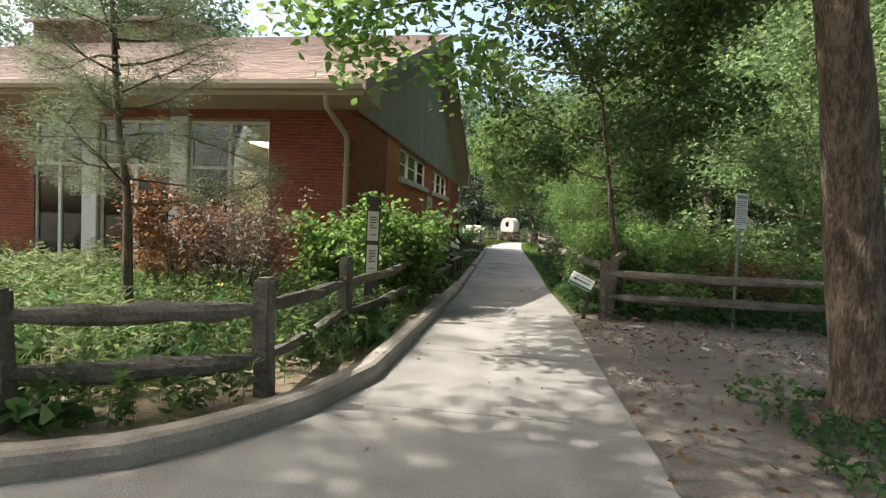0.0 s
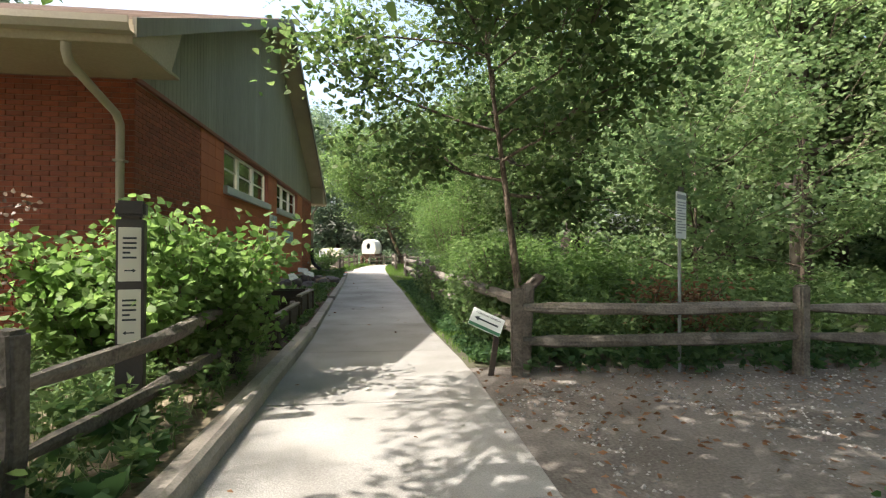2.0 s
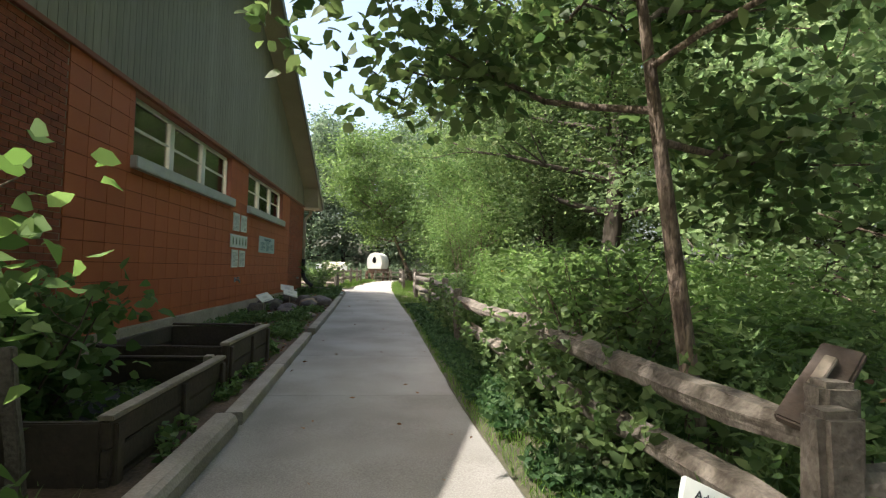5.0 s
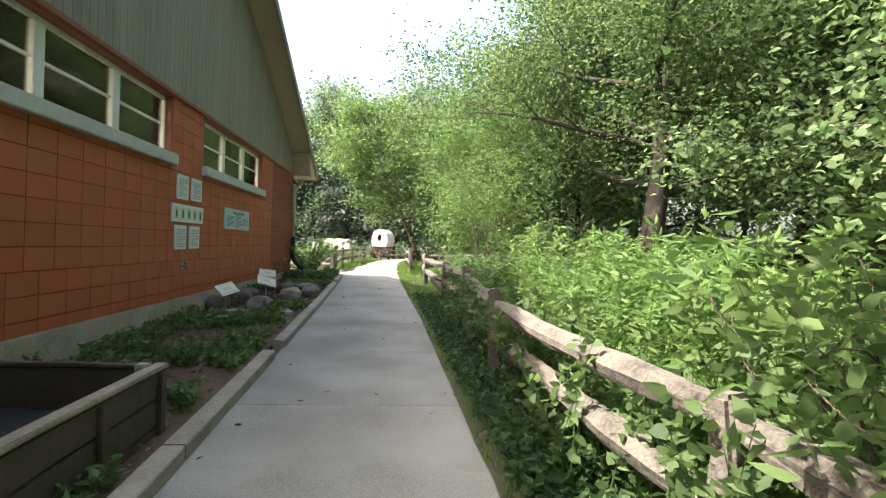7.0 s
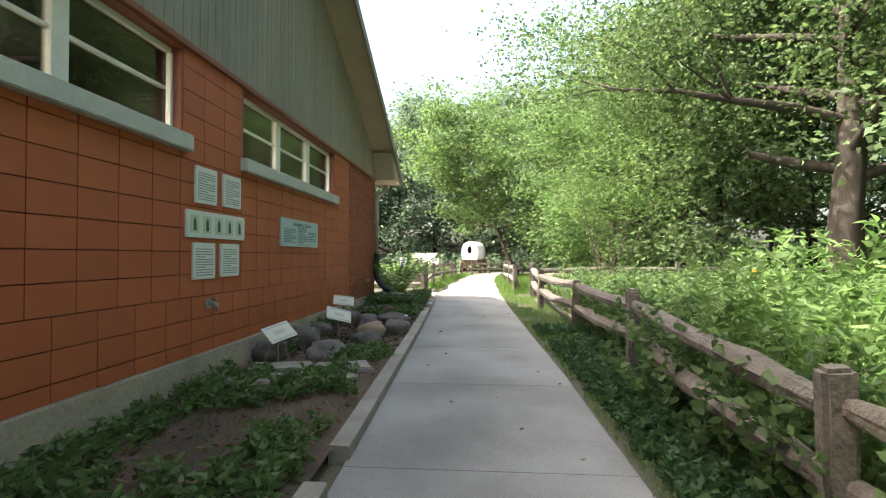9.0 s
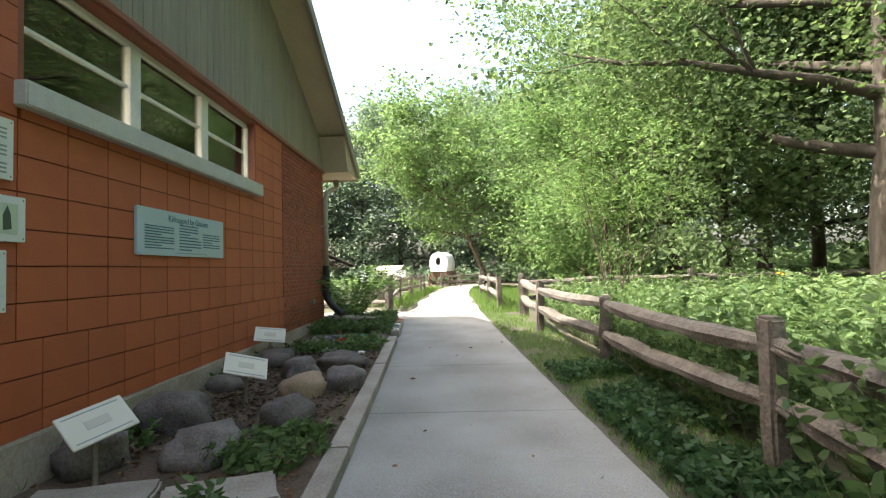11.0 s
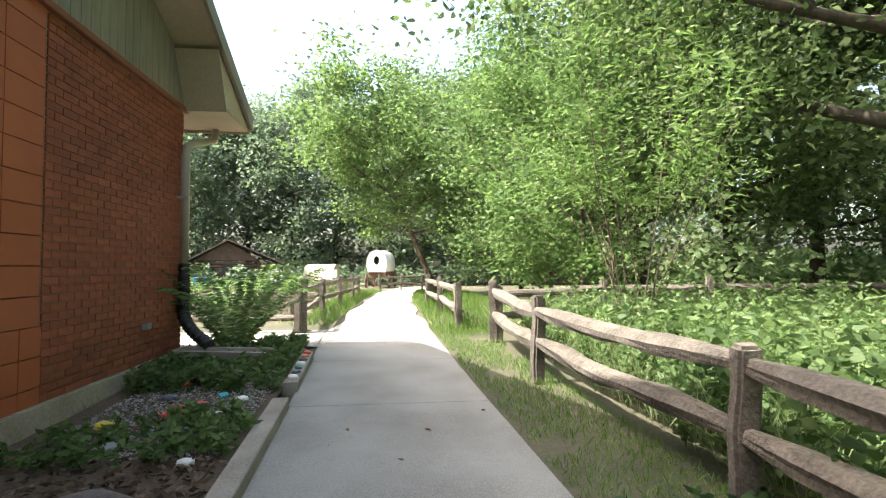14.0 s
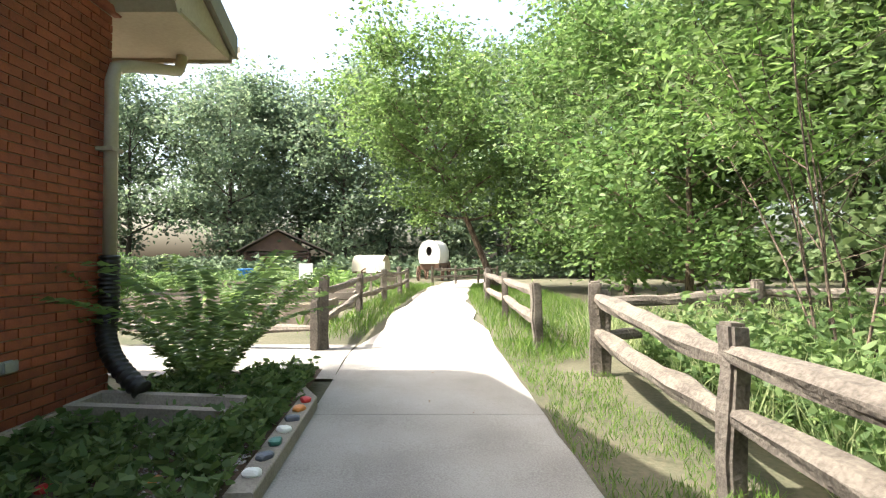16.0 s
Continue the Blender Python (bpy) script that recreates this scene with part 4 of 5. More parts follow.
def weeds(name, spots, heights, leaf, wide, rings, per, mat, label, lean=0.15, category="plants", up=0.25):
    """Upright stems with whorls of leaves, as one object."""
    spots = np.asarray(spots, dtype=float)
    n = len(spots)
    heights = np.broadcast_to(heights, (n,)) * RNG.uniform(0.6, 1.2, n)
    tilt = RNG.normal(0, lean, (n, 2))
    at, way = [], []
    for k in range(rings):
        u = (k + 1.0) / rings
        base = spots.copy()
        base[:, 2] += heights * u
        base[:, :2] += tilt * (heights * u)[:, None]
        for j in range(per):
            a = RNG.uniform(0, 2 * math.pi, n)
            at.append(base + RNG.normal(0, 0.012, (n, 3)))
            way.append(np.stack([np.cos(a), np.sin(a), RNG.uniform(up - 0.5, up + 0.5, n)], axis=1))
    q = leaf_quads(np.concatenate(at), np.concatenate(way), leaf, wide, 0.45, True)
    top = spots.copy()
    top[:, 2] += heights
    top[:, :2] += tilt * heights[:, None]
    side = np.stack([np.full(n, 0.004), np.zeros(n), np.zeros(n)], axis=1)
    stems = np.stack([spots - side, spots + side, (spots + top) / 2 + side * 0.8, top + side * 0.4, top - side * 0.4, (spots + top) / 2 - side * 0.8], axis=1)
    return tagged(part(name, quads(name, np.concatenate([q, stems]), mat)), label, category, kind="stuff")


def scatter(n, x0, x1, y0, y1, lift=0.0, keep=None):
    p = np.stack([RNG.uniform(x0, x1, n), RNG.uniform(y0, y1, n)], axis=1)
    if keep is not None:
        p = p[[keep(x, y) for x, y in p]]
    return np.array([(x, y, G(y) + lift) for x, y in p])


def patchy(x, y, f=0.9, cut=0.0):
    return noise.noise(Vector((x * f, y * f, 7.7))) > cut


def grass(name, spots, h, mat, label, wide=0.008):
    spots = np.asarray(spots, dtype=float)
    n = len(spots)
    way = np.stack([RNG.normal(0, 0.35, n), RNG.normal(0, 0.35, n), np.ones(n)], axis=1)
    return tagged(part(name, quads(name, leaf_quads(spots, way, h, wide, 0.5), mat)), label, "grass", kind="stuff")


garden = lambda x, y: x < left_edge(max(y, 1.65)) - 0.3 and (y > 2.0)
weeds("garden_weeds", scatter(2300, -11, -1.2, 2.0, 8.7, 0.05, lambda x, y: garden(x, y) and patchy(x, y, 0.8, -0.5)), 0.34, 0.085, 0.034, 6, 3, WEED, "tangle of leafy wild flowers in the garden")
weeds("tall_wildflowers", scatter(800, -11, -2.6, 3.2, 8.6, 0.05, lambda x, y: garden(x, y) and patchy(x, y, 0.5, -0.1)), 0.62, 0.11, 0.022, 9, 3, PALE, "tall narrow-leaved wild flowers")
grass("garden_grass", scatter(9000, -11, -1.2, 2.0, 8.7, 0.05, lambda x, y: garden(x, y) and patchy(x, y, 1.1, -0.15)), 0.24, PALE, "tufts of garden grass")
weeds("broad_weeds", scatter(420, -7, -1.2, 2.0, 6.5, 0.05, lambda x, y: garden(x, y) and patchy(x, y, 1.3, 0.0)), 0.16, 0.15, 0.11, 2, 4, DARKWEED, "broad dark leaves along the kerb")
woods_floor = lambda x, y: x > 1.75 + 0.0 * y and (y > 8.3 or x < 0)
weeds("fence_weeds", scatter(3400, 1.25, 4.2, 8.2, 27, 0, lambda x, y: x > (right_edge(y) + 0.65 if y < 15.5 else 1.5) and (patchy(x, y, 0.7, -0.3) or y < 15) and (y < 22 or x > 1.6)), 0.52, 0.085, 0.048, 6, 3, WEED, "vines and leafy weeds climbing through the fence")
weeds("tall_weeds", scatter(900, 2.0, 7.5, 9.5, 21.5, 0, lambda x, y: patchy(x, y, 0.4, -0.25)), 0.95, 0.12, 0.036, 12, 3, WEED, "tall bright weeds standing behind the fence")
weeds("tall_bright_weeds", scatter(520, 1.7, 4.4, 10.2, 17.5, 0), 1.35, 0.115, 0.03, 18, 3, LIME, "tall sunlit goldenrod stems behind the fence")
weeds("undergrowth", scatter(7500, 2.5, 32, 8.4, 34, 0, lambda x, y: patchy(x, y, 0.25, -0.45) and not (x < 11 and y > 20.5)), 0.75, 0.13, 0.06, 7, 4, WEED, "leafy undergrowth on the woodland floor", 0.3)
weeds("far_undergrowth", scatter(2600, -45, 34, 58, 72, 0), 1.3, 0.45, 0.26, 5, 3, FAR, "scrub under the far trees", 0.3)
weeds("meadow_plants", scatter(1800, -28, -3.0, 30, 58, 0, lambda x, y: patchy(x, y, 0.3, -0.1)), 0.6, 0.20, 0.08, 5, 3, WEED, "mixed plants in the sunlit vegetable garden")
weeds("thicket", scatter(3000, 18, 60, -6, 62, 0, lambda x, y: x > 24 or y > 36), 1.8, 0.5, 0.3, 6, 3, WOODS, "dense thicket closing the wood", 0.3)
verge = lambda x, y: x > right_edge(y) + 0.04 * noise.noise(Vector((0, y * 3, 0)))
grass("verge_grass", scatter(42000, 0.2, 1.9, 8.2, 29, -0.005, lambda x, y: verge(x, y) and x < right_edge(y) + 0.95 and patchy(x, y, 1.5, -0.3)), 0.075, GRASS, "short grass verge beside the path", 0.007)
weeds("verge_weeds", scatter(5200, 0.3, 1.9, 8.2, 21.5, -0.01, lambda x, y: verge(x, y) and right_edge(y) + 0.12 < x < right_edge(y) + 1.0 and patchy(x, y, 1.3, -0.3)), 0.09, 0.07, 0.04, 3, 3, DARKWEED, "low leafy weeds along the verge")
weeds("fence_vines", scatter(900, 1.0, 2.4, 9.0, 23.5, 0.1, lambda x, y: abs(x - 1.62) < 0.38 and patchy(x, y, 0.8, -0.35) and (y < 17.5 or x > 1.68)), 0.72, 0.085, 0.06, 8, 3, WEED, "vines hanging over the fence rails", 0.35)
grass("far_grass", scatter(26000, -2.4, 3.2, 27.5, 46, -0.005, lambda x, y: (x > right_edge(y) + 0.05 or x < left_edge(y) - 0.05) and (y > 29 or x > 0.3)), 0.22, GRASS, "long sunlit grass along the far path", 0.012)
grass("field_grass", scatter(30000, 1.6, 13, 20, 29.5, 0, lambda x, y: patchy(x, y, 0.6, -0.3)), 0.6, PALE, "long pale grass behind the fence", 0.010)
weeds("field_weeds", scatter(1500, 1.75, 7.5, 18.5, 27.2, 0, lambda x, y: patchy(x, y, 0.5, -0.35)), 0.8, 0.10, 0.042, 8, 3, WEED, "tall pale weeds filling the ground behind the fence", 0.22)
grass("meadow_grass", scatter(12000, -40, -2.6, 29.5, 64, 0), 0.35, GRASS, "grass of the far clearing", 0.03)
in_bed = lambda x, y: WX + 0.06 < x < left_edge(y) - 0.18
weeds("bed_weeds", scatter(3600, -3.1, -1.0, 9.2, 26.6, 0.08, lambda x, y: in_bed(x, y) and patchy(x, y, 1.2, 0.1 if 12.5 < y < 17.5 else -0.2) and not (18.9 < y < 22.2 and x > -2.9) and not (22.5 < y < 24.4 and x > -2.7 and patchy(x, y, 1.9, -0.1))), 0.12, 0.075, 0.04, 4, 3, WEED, "low leafy ground cover in the bed")
weeds("corner_weeds", scatter(380, -3.0, -1.5, 23.9, 26.5, 0.08, lambda x, y: in_bed(x, y) and not (24.9 < y < 25.45 and x < -1.85) and patchy(x, y, 1.1, -0.3)), 0.17, 0.085, 0.045, 4, 3, WEED, "lush leafy weeds round the trough")
grass("bed_grass", scatter(5200, -3.1, -1.0, 11.5, 26.6, 0.08, lambda x, y: in_bed(x, y) and patchy(x, y, 1.6, 0.05) and not (18.9 < y < 22.2 and x < -1.5)), 0.10, GRASS, "sparse grass in the bed", 0.006)
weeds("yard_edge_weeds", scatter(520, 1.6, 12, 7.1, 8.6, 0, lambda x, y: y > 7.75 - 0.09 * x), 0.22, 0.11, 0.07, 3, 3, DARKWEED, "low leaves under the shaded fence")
weeds("tree_foot_weeds", scatter(260, 2.0, 4.2, 2.4, 4.6, 0), 0.10, 0.06, 0.04, 2, 3, DARKWEED, "small weeds round the tree's roots")

# ---- things beside the path ----


def letters(name, text, size, mat, parent, m, label=""):
    """Words in the built-in font, as a mesh."""
    cu = bpy.data.curves.new(name, "FONT")
    cu.body, cu.size, cu.align_x, cu.align_y, cu.extrude = text, size, "CENTER", "CENTER", 0.001
    tmp = bpy.data.objects.new(name, cu)
    scene.collection.objects.link(tmp)
    me = bpy.data.meshes.new_from_object(tmp.evaluated_get(bpy.context.evaluated_depsgraph_get()))
    bpy.data.objects.remove(tmp)
    me.materials.clear()
    me.materials.append(mat)
    return part(name, me, parent, label, m)


def text_bars(parent, x0, x1, z0, z1, rows, mat, depth, name="text_line", seed=0):
    """Rows of unreadable print, in the local xz plane, facing -y."""
    pitch = (z1 - z0) / rows
    for i in range(rows):
        w = (x1 - x0) * (1.0 if i % 4 != 3 else 0.55 + 0.1 * (seed % 3))
        part(name, box(name, (x0, depth - 0.0015, z1 - pitch * (i + 0.75)), (x0 + w, depth + 0.001, z1 - pitch * (i + 0.35)), mat, 0), parent)


def wall_sign(name, y0, y1, z0, z1, mat, label, rows=0, cols=1, category="sign", group="", ink=INKGREY):
    """A flat panel on the gable wall; local x runs along the wall."""
    t = thing(name, (WX + 0.012, (y0 + y1) / 2, (z0 + z1) / 2), label, category, group, turn=90)
    w, h = y1 - y0, z1 - z0
    part("panel", box("panel", (-w / 2, -0.018, -h / 2), (w / 2, 0.008, h / 2), mat, 0.004), t)
    for sx in (-1, 1):
        for sz in (-1, 1):
            part("screw", box("screw", (sx * (w / 2 - 0.02) - 0.006, -0.021, sz * (h / 2 - 0.02) - 0.006), (sx * (w / 2 - 0.02) + 0.006, -0.017, sz * (h / 2 - 0.02) + 0.006), STEEL, 0.002), t)
    for c in range(cols if rows else 0):
        a = -w / 2 + 0.04 + c * (w - 0.06) / cols
        text_bars(t, a, a + (w - 0.06) / cols - 0.03, -h / 2 + 0.03, h / 2 - 0.05, rows, ink, -0.0185, seed=c)
    return t


for y0, y1, z0, z1 in ((17.08, 17.49, 2.05, 2.42), (17.62, 18.03, 2.06, 2.42), (17.05, 17.46, 1.28, 1.65), (17.58, 17.99, 1.29, 1.65)):
    wall_sign("info_sheet", y0, y1, z0, z1, PAPER, "white printed information sheet on the orange wall", 11, group="sheets on the wall")
strip = wall_sign("picture_panel", 16.93, 18.12, 1.70, 1.97, PAPER, "white panel with a row of small plant pictures")
for k in range(5):
    x = -0.46 + 0.23 * k
    part("picture", box("picture", (x - 0.075, -0.021, -0.09), (x + 0.075, -0.0175, 0.09), plain("pale_green", (0.52, 0.60, 0.46), 0.6), 0.002), strip)
    part("figure", mesh("figure", [(x - 0.028, -0.0225, -0.07), (x + 0.03, -0.0225, -0.06), (x + 0.022, -0.0225, 0.03), (x, -0.0225, 0.075), (x - 0.03, -0.0225, 0.02)], [(0, 1, 2, 3, 4)], plain("plant_green", (0.07, 0.10, 0.06), 0.7)), strip)
board = wall_sign("glacier_board", 19.22, 20.83, 1.66, 2.07, BLUEPANEL, "pale blue display board with dark printed columns")
letters("title", "Kidnapped by Glaciers", 0.085, INKBLUE, board, pose(0.05, -0.0195, 0.135, 90))
for a, b, r, z in ((-0.70, -0.24, 9, 0.02), (-0.14, 0.22, 5, 0.06), (-0.14, 0.28, 4, -0.08), (0.32, 0.70, 6, 0.0)):
    text_bars(board, a, b, z - r * 0.019, z + 0.045, r, INKBLUE, -0.019)
text_bars(board, -0.2, 0.4, -0.185, -0.165, 1, INKGREY, -0.019)

tap = thing("wall_tap", (WX + 0.005, 17.36, 1.02), "small grey metal wall tap", "tap")
part("backplate", box("backplate", (0, -0.05, -0.05), (0.02, 0.05, 0.05), STEEL), tap)
part("nozzle", pipe("nozzle", [(0.01, 0, 0), (0.08, 0, 0), (0.1, 0, -0.02), (0.105, 0, -0.07)], [0.02, 0.02, 0.019, 0.016], STEEL), tap)
part("handle", pipe("handle", [(0.07, 0, 0.02), (0.07, 0, 0.055), (0.07, 0, 0.06)], [0.006, 0.03, 0.03], STEEL), tap)
for y in (24.62,):
    outlet = thing("outlet_box", (WX + 0.003, y, 0.92), "grey weatherproof outlet box on the brick", "outlet")
    part("box", box("box", (0, -0.06, -0.035), (0.05, 0.06, 0.035), STEEL, 0.008), outlet)
    part("cover", box("cover", (0.05, -0.055, -0.03), (0.065, 0.055, 0.04), STEEL, 0.006), outlet)

# post with two printed panels
post = thing("information_post", (-1.82, 6.36, 0.0), "dark brown wooden post with two pale direction panels", "post", turn=14)
part("shaft", box("shaft", (-0.092, -0.06, -0.2), (0.092, 0.06, 1.58), DARKPAINT, 0.008), post)
part("cap", box("cap", (-0.099, -0.067, 1.60), (0.099, 0.067, 1.72), DARKPAINT, 0.02), post)
part("neck", box("neck", (-0.06, -0.05, 1.57), (0.06, 0.05, 1.61), DARKWOOD, 0.004), post)
CREAM = plain("cream_panel", (0.62, 0.58, 0.48), 0.6)
for z0, z1, way in ((1.12, 1.52, 1), (0.66, 1.06, -1)):
    pn = part("direction_panel", box("direction_panel", (-0.074, -0.068, z0), (0.074, -0.059, z1), CREAM, 0.003), post, "cream printed direction panel")
    text_bars(pn, -0.045, 0.045, z0 + 0.16, z1 - 0.06, 5, INK, -0.0685)
    az = z0 + 0.08
    part("arrow", mesh("arrow", [(-0.035, -0.0695, az - 0.005), (0.02, -0.0695, az - 0.005), (0.02, -0.0695, az - 0.016), (0.042, -0.0695, az), (0.02, -0.0695, az + 0.016), (0.02, -0.0695, az + 0.005), (-0.035, -0.0695, az + 0.005)] if way > 0 else [(0.035, -0.0695, az + 0.005), (-0.02, -0.0695, az + 0.005), (-0.02, -0.0695, az + 0.016), (-0.042, -0.0695, az), (-0.02, -0.0695, az - 0.016), (-0.02, -0.0695, az - 0.005), (0.035, -0.0695, az - 0.005)], [tuple(range(7))], INK), pn)

# sign on a steel post
sp = thing("sign_post", (3.36, 7.62, 0.0), "white rules sign on a grey steel channel post", "sign", turn=38)
part("post", box("post", (-0.025, -0.012, -0.2), (0.025, 0.012, 2.08), STEEL, 0.004), sp)
pl = part("plate", box("plate", (-0.15, -0.022, 1.51), (0.15, -0.013, 2.03), PAPER, 0.004), sp, "white printed plate")
part("header", box("header", (-0.13, -0.0245, 1.95), (0.13, -0.021, 2.0), INKGREY, 0.001), pl)
text_bars(pl, -0.12, 0.12, 1.56, 1.93, 12, INKGREY, -0.0225)
part("top_plate", box("top_plate", (-0.08, -0.02, 2.04), (0.08, -0.01, 2.09), DARKPAINT, 0.002), sp)

# tilted garden sign at the fence corner
ag = tagged(thing("garden_sign", (1.15, 7.60, -0.01)), "tilted white and green sign with an arrow on a wooden stake", "sign")
part("stake", box("stake", (-0.03, 0.0, -0.1), (0.03, 0.035, 0.6), DARKWOOD, 0.005, 0.01, 2, 3), ag, m=pose(0.06, 0.03, 0, 0, 8, 0))
plate = part("board", box("board", (-0.18, -0.012, -0.1), (0.18, 0.008, 0.1), PAPER, 0.004), ag, "white board with a green lower edge", pose(0, -0.03, 0.62, -28, 24, -8))
part("green_band", box("green_band", (-0.178, -0.0145, -0.098), (0.178, -0.011, -0.062), GREENPAINT, 0.001), plate)
letters("words", "Additional Gardens", 0.036, INK, plate, pose(0, -0.0135, 0.062, 90))
part("arrow", mesh("arrow", [(0.13, -0.0135, -0.012), (0.13, -0.0135, 0.008), (-0.09, -0.0135, 0.008), (-0.09, -0.0135, 0.028), (-0.14, -0.0135, -0.002), (-0.09, -0.0135, -0.03), (-0.09, -0.0135, -0.012)], [(0, 1, 2, 3, 4, 5, 6)], INK), plate)
cap = thing("leaning_board", (1.72, 7.9, 0.82), "weathered grey board lying aslant on the fence corner", "board")
part("plank", box("plank", (-0.2, -0.07, -0.02), (0.2, 0.07, 0.02), DARKWOOD, 0.008, 0.01, 2, 4), cap, m=pose(0, 0, 0.14, 15, -38, 20))
part("batten", box("batten", (-0.09, -0.02, -0.012), (0.09, 0.02, 0.012), GREYWOOD, 0.004), cap, m=pose(-0.02, -0.02, 0.19, 15, -38, 20))

# planter boxes with dark liners
for y0, y1, h in ((9.15, 11.05, 0.42), (11.15, 12.75, 0.50)):
    y_mid = (y0 + y1) / 2
    p = thing("planter_box", (0, 0, 0), "dark timber planter with a black net liner", "planter", "planter boxes")
    xa, xb, zb = -2.5, -1.32, G(y_mid)
    for k in range(3):
        za, zc = zb - 0.05 + (h + 0.05) * k / 3, zb - 0.05 + (h + 0.05) * (k + 1) / 3 - 0.007
        part("side_board", box("side_board", (xb - 0.05, y0, za), (xb, y1, zc), DARKWOOD, 0.008, 0.008, 2, 1 + k), p)
        part("side_board", box("side_board", (xa, y0, za), (xa + 0.05, y1, zc), DARKWOOD, 0.008, 0.008, 2, 5 + k), p)
    for q in (y0 + 0.03, (y0 + y1) / 2, y1 - 0.12):
        part("cleat", box("cleat", (xb + 0.001, q, zb - 0.05), (xb + 0.03, q + 0.08, zb + h - 0.02), DARKWOOD, 0.006, 0.006, 1, 4), p)
    for q in (y0, y1 - 0.05):
        part("end", box("end", (xa + 0.052, q, zb - 0.05), (xb - 0.052, q + 0.05, zb + h - 0.01), DARKWOOD, 0.008, 0.008, 2, 3), p)
    part("liner", box("liner", (xa + 0.052, y0 + 0.052, zb + 0.02), (xb - 0.052, y1 - 0.052, zb + h * 0.45), BLACKMESH, 0.02, 0.03, 4, 5), p, "sagging black net liner")
    part("rim", box("rim", (xb - 0.07, y0 - 0.01, zb + h), (xb + 0.015, y1 + 0.01, zb + h + 0.03), GREYWOOD, 0.006, 0.006, 3, 7), p, "pale worn edge board")
    part("rim", box("rim", (xa + 0.06, y1 - 0.06, zb + h), (xb - 0.075, y1 + 0.01, zb + h + 0.025), DARKWOOD, 0.006, 0.006, 3, 8), p)
    part("corner_block", box("corner_block", (xb - 0.13, y1 - 0.16, zb + h - 0.08), (xb - 0.055, y1 - 0.07, zb + h + 0.05), GREYWOOD, 0.008, 0.006, 1, 9), p)
stake = thing("wooden_stake", (-1.62, 8.95, 0.02), "thin leaning wooden stake among the leaves", "stake")
part("shaft", box("shaft", (-0.035, -0.03, -0.1), (0.035, 0.03, 0.9), RAILWOOD, 0.008, 0.01, 3, 2), stake, m=pose(0, 0, 0, 0, -6, 10))


# ---- stones, plaques and pebbles ----


def stone(name, at, size, mat, label, seed, turn=0, detail=3, group="", category="stone", rough=0.35):
    bm = bmesh.new()
    bmesh.ops.create_icosphere(bm, subdivisions=detail, radius=0.5)
    for v in bm.verts:
        d = v.co.normalized()
        k = 1 + 0.07 * abs(noise.noise(d * 7 + Vector((0, seed, 1)))) + rough * noise.noise(d * 1.3 + Vector((seed * 3.1, 0, seed))) + 0.13 * noise.noise(d * 3.2 + Vector((seed, seed, 0))) + 0.05 * noise.noise(d * 11 + Vector((0, seed, seed)))
        v.co = Vector((math.copysign(abs(d.x) ** 0.8, d.x), math.copysign(abs(d.y) ** 0.8, d.y), math.copysign(abs(d.z) ** 0.75, d.z))) * 0.5 * k
        v.co = Vector((v.co.x * size[0], v.co.y * size[1], v.co.z * size[2]))
    me = bpy.data.meshes.new(name)
    bm.to_mesh(me)
    bm.free()
    me.materials.append(mat)
    me.polygons.foreach_set("use_smooth", [detail > 2] * len(me.polygons))
    ob = part(name, me, None, "", pose(*at, 0, 0, turn))
    return tagged(ob, label, category, group)


BED = 0.09
for i, (x, y, sx, sy, sz, mat, lab) in enumerate((
        (-2.75, 19.25, 0.62, 0.55, 0.42, STONE_DARK, "large rounded grey-brown boulder in the mulch"),
        (-1.95, 20.05, 0.58, 0.36, 0.34, STONE_TAN, "blocky tan sandstone in the mulch"),
        (-1.62, 20.35, 0.50, 0.46, 0.34, STONE_DARK, "grey boulder beside the kerb"),
        (-2.18, 20.75, 0.50, 0.46, 0.40, STONE_DARK, "black boulder with a split face"),
        (-1.85, 21.3, 0.66, 0.55, 0.30, STONE_DARK, "broad brown-grey boulder in the mulch"),
        (-2.78, 21.55, 0.60, 0.50, 0.32, STONE_DARK, "dark boulder below the brick wall"),
        (-1.82, 19.15, 0.46, 0.42, 0.40, STONE_DARK, "grey boulder at the bed's edge"),
        (-2.2, 18.55, 0.66, 0.50, 0.34, STONE_DARK, "dark pitted rough boulder in the mulch"),
        (-2.9, 18.45, 0.46, 0.5, 0.34, STONE_DARK, "dark angular stone against the plinth"),
        (-2.86, 20.35, 0.42, 0.36, 0.22, STONE_DARK, "small dark stone in the mulch"))):
    stone("boulder", (x, y, G(y) + BED + sz * 0.14), (sx * 0.84, sy * 0.84, sz * 0.84), mat, lab, i + 2, i * 40, group="boulders in the bed")
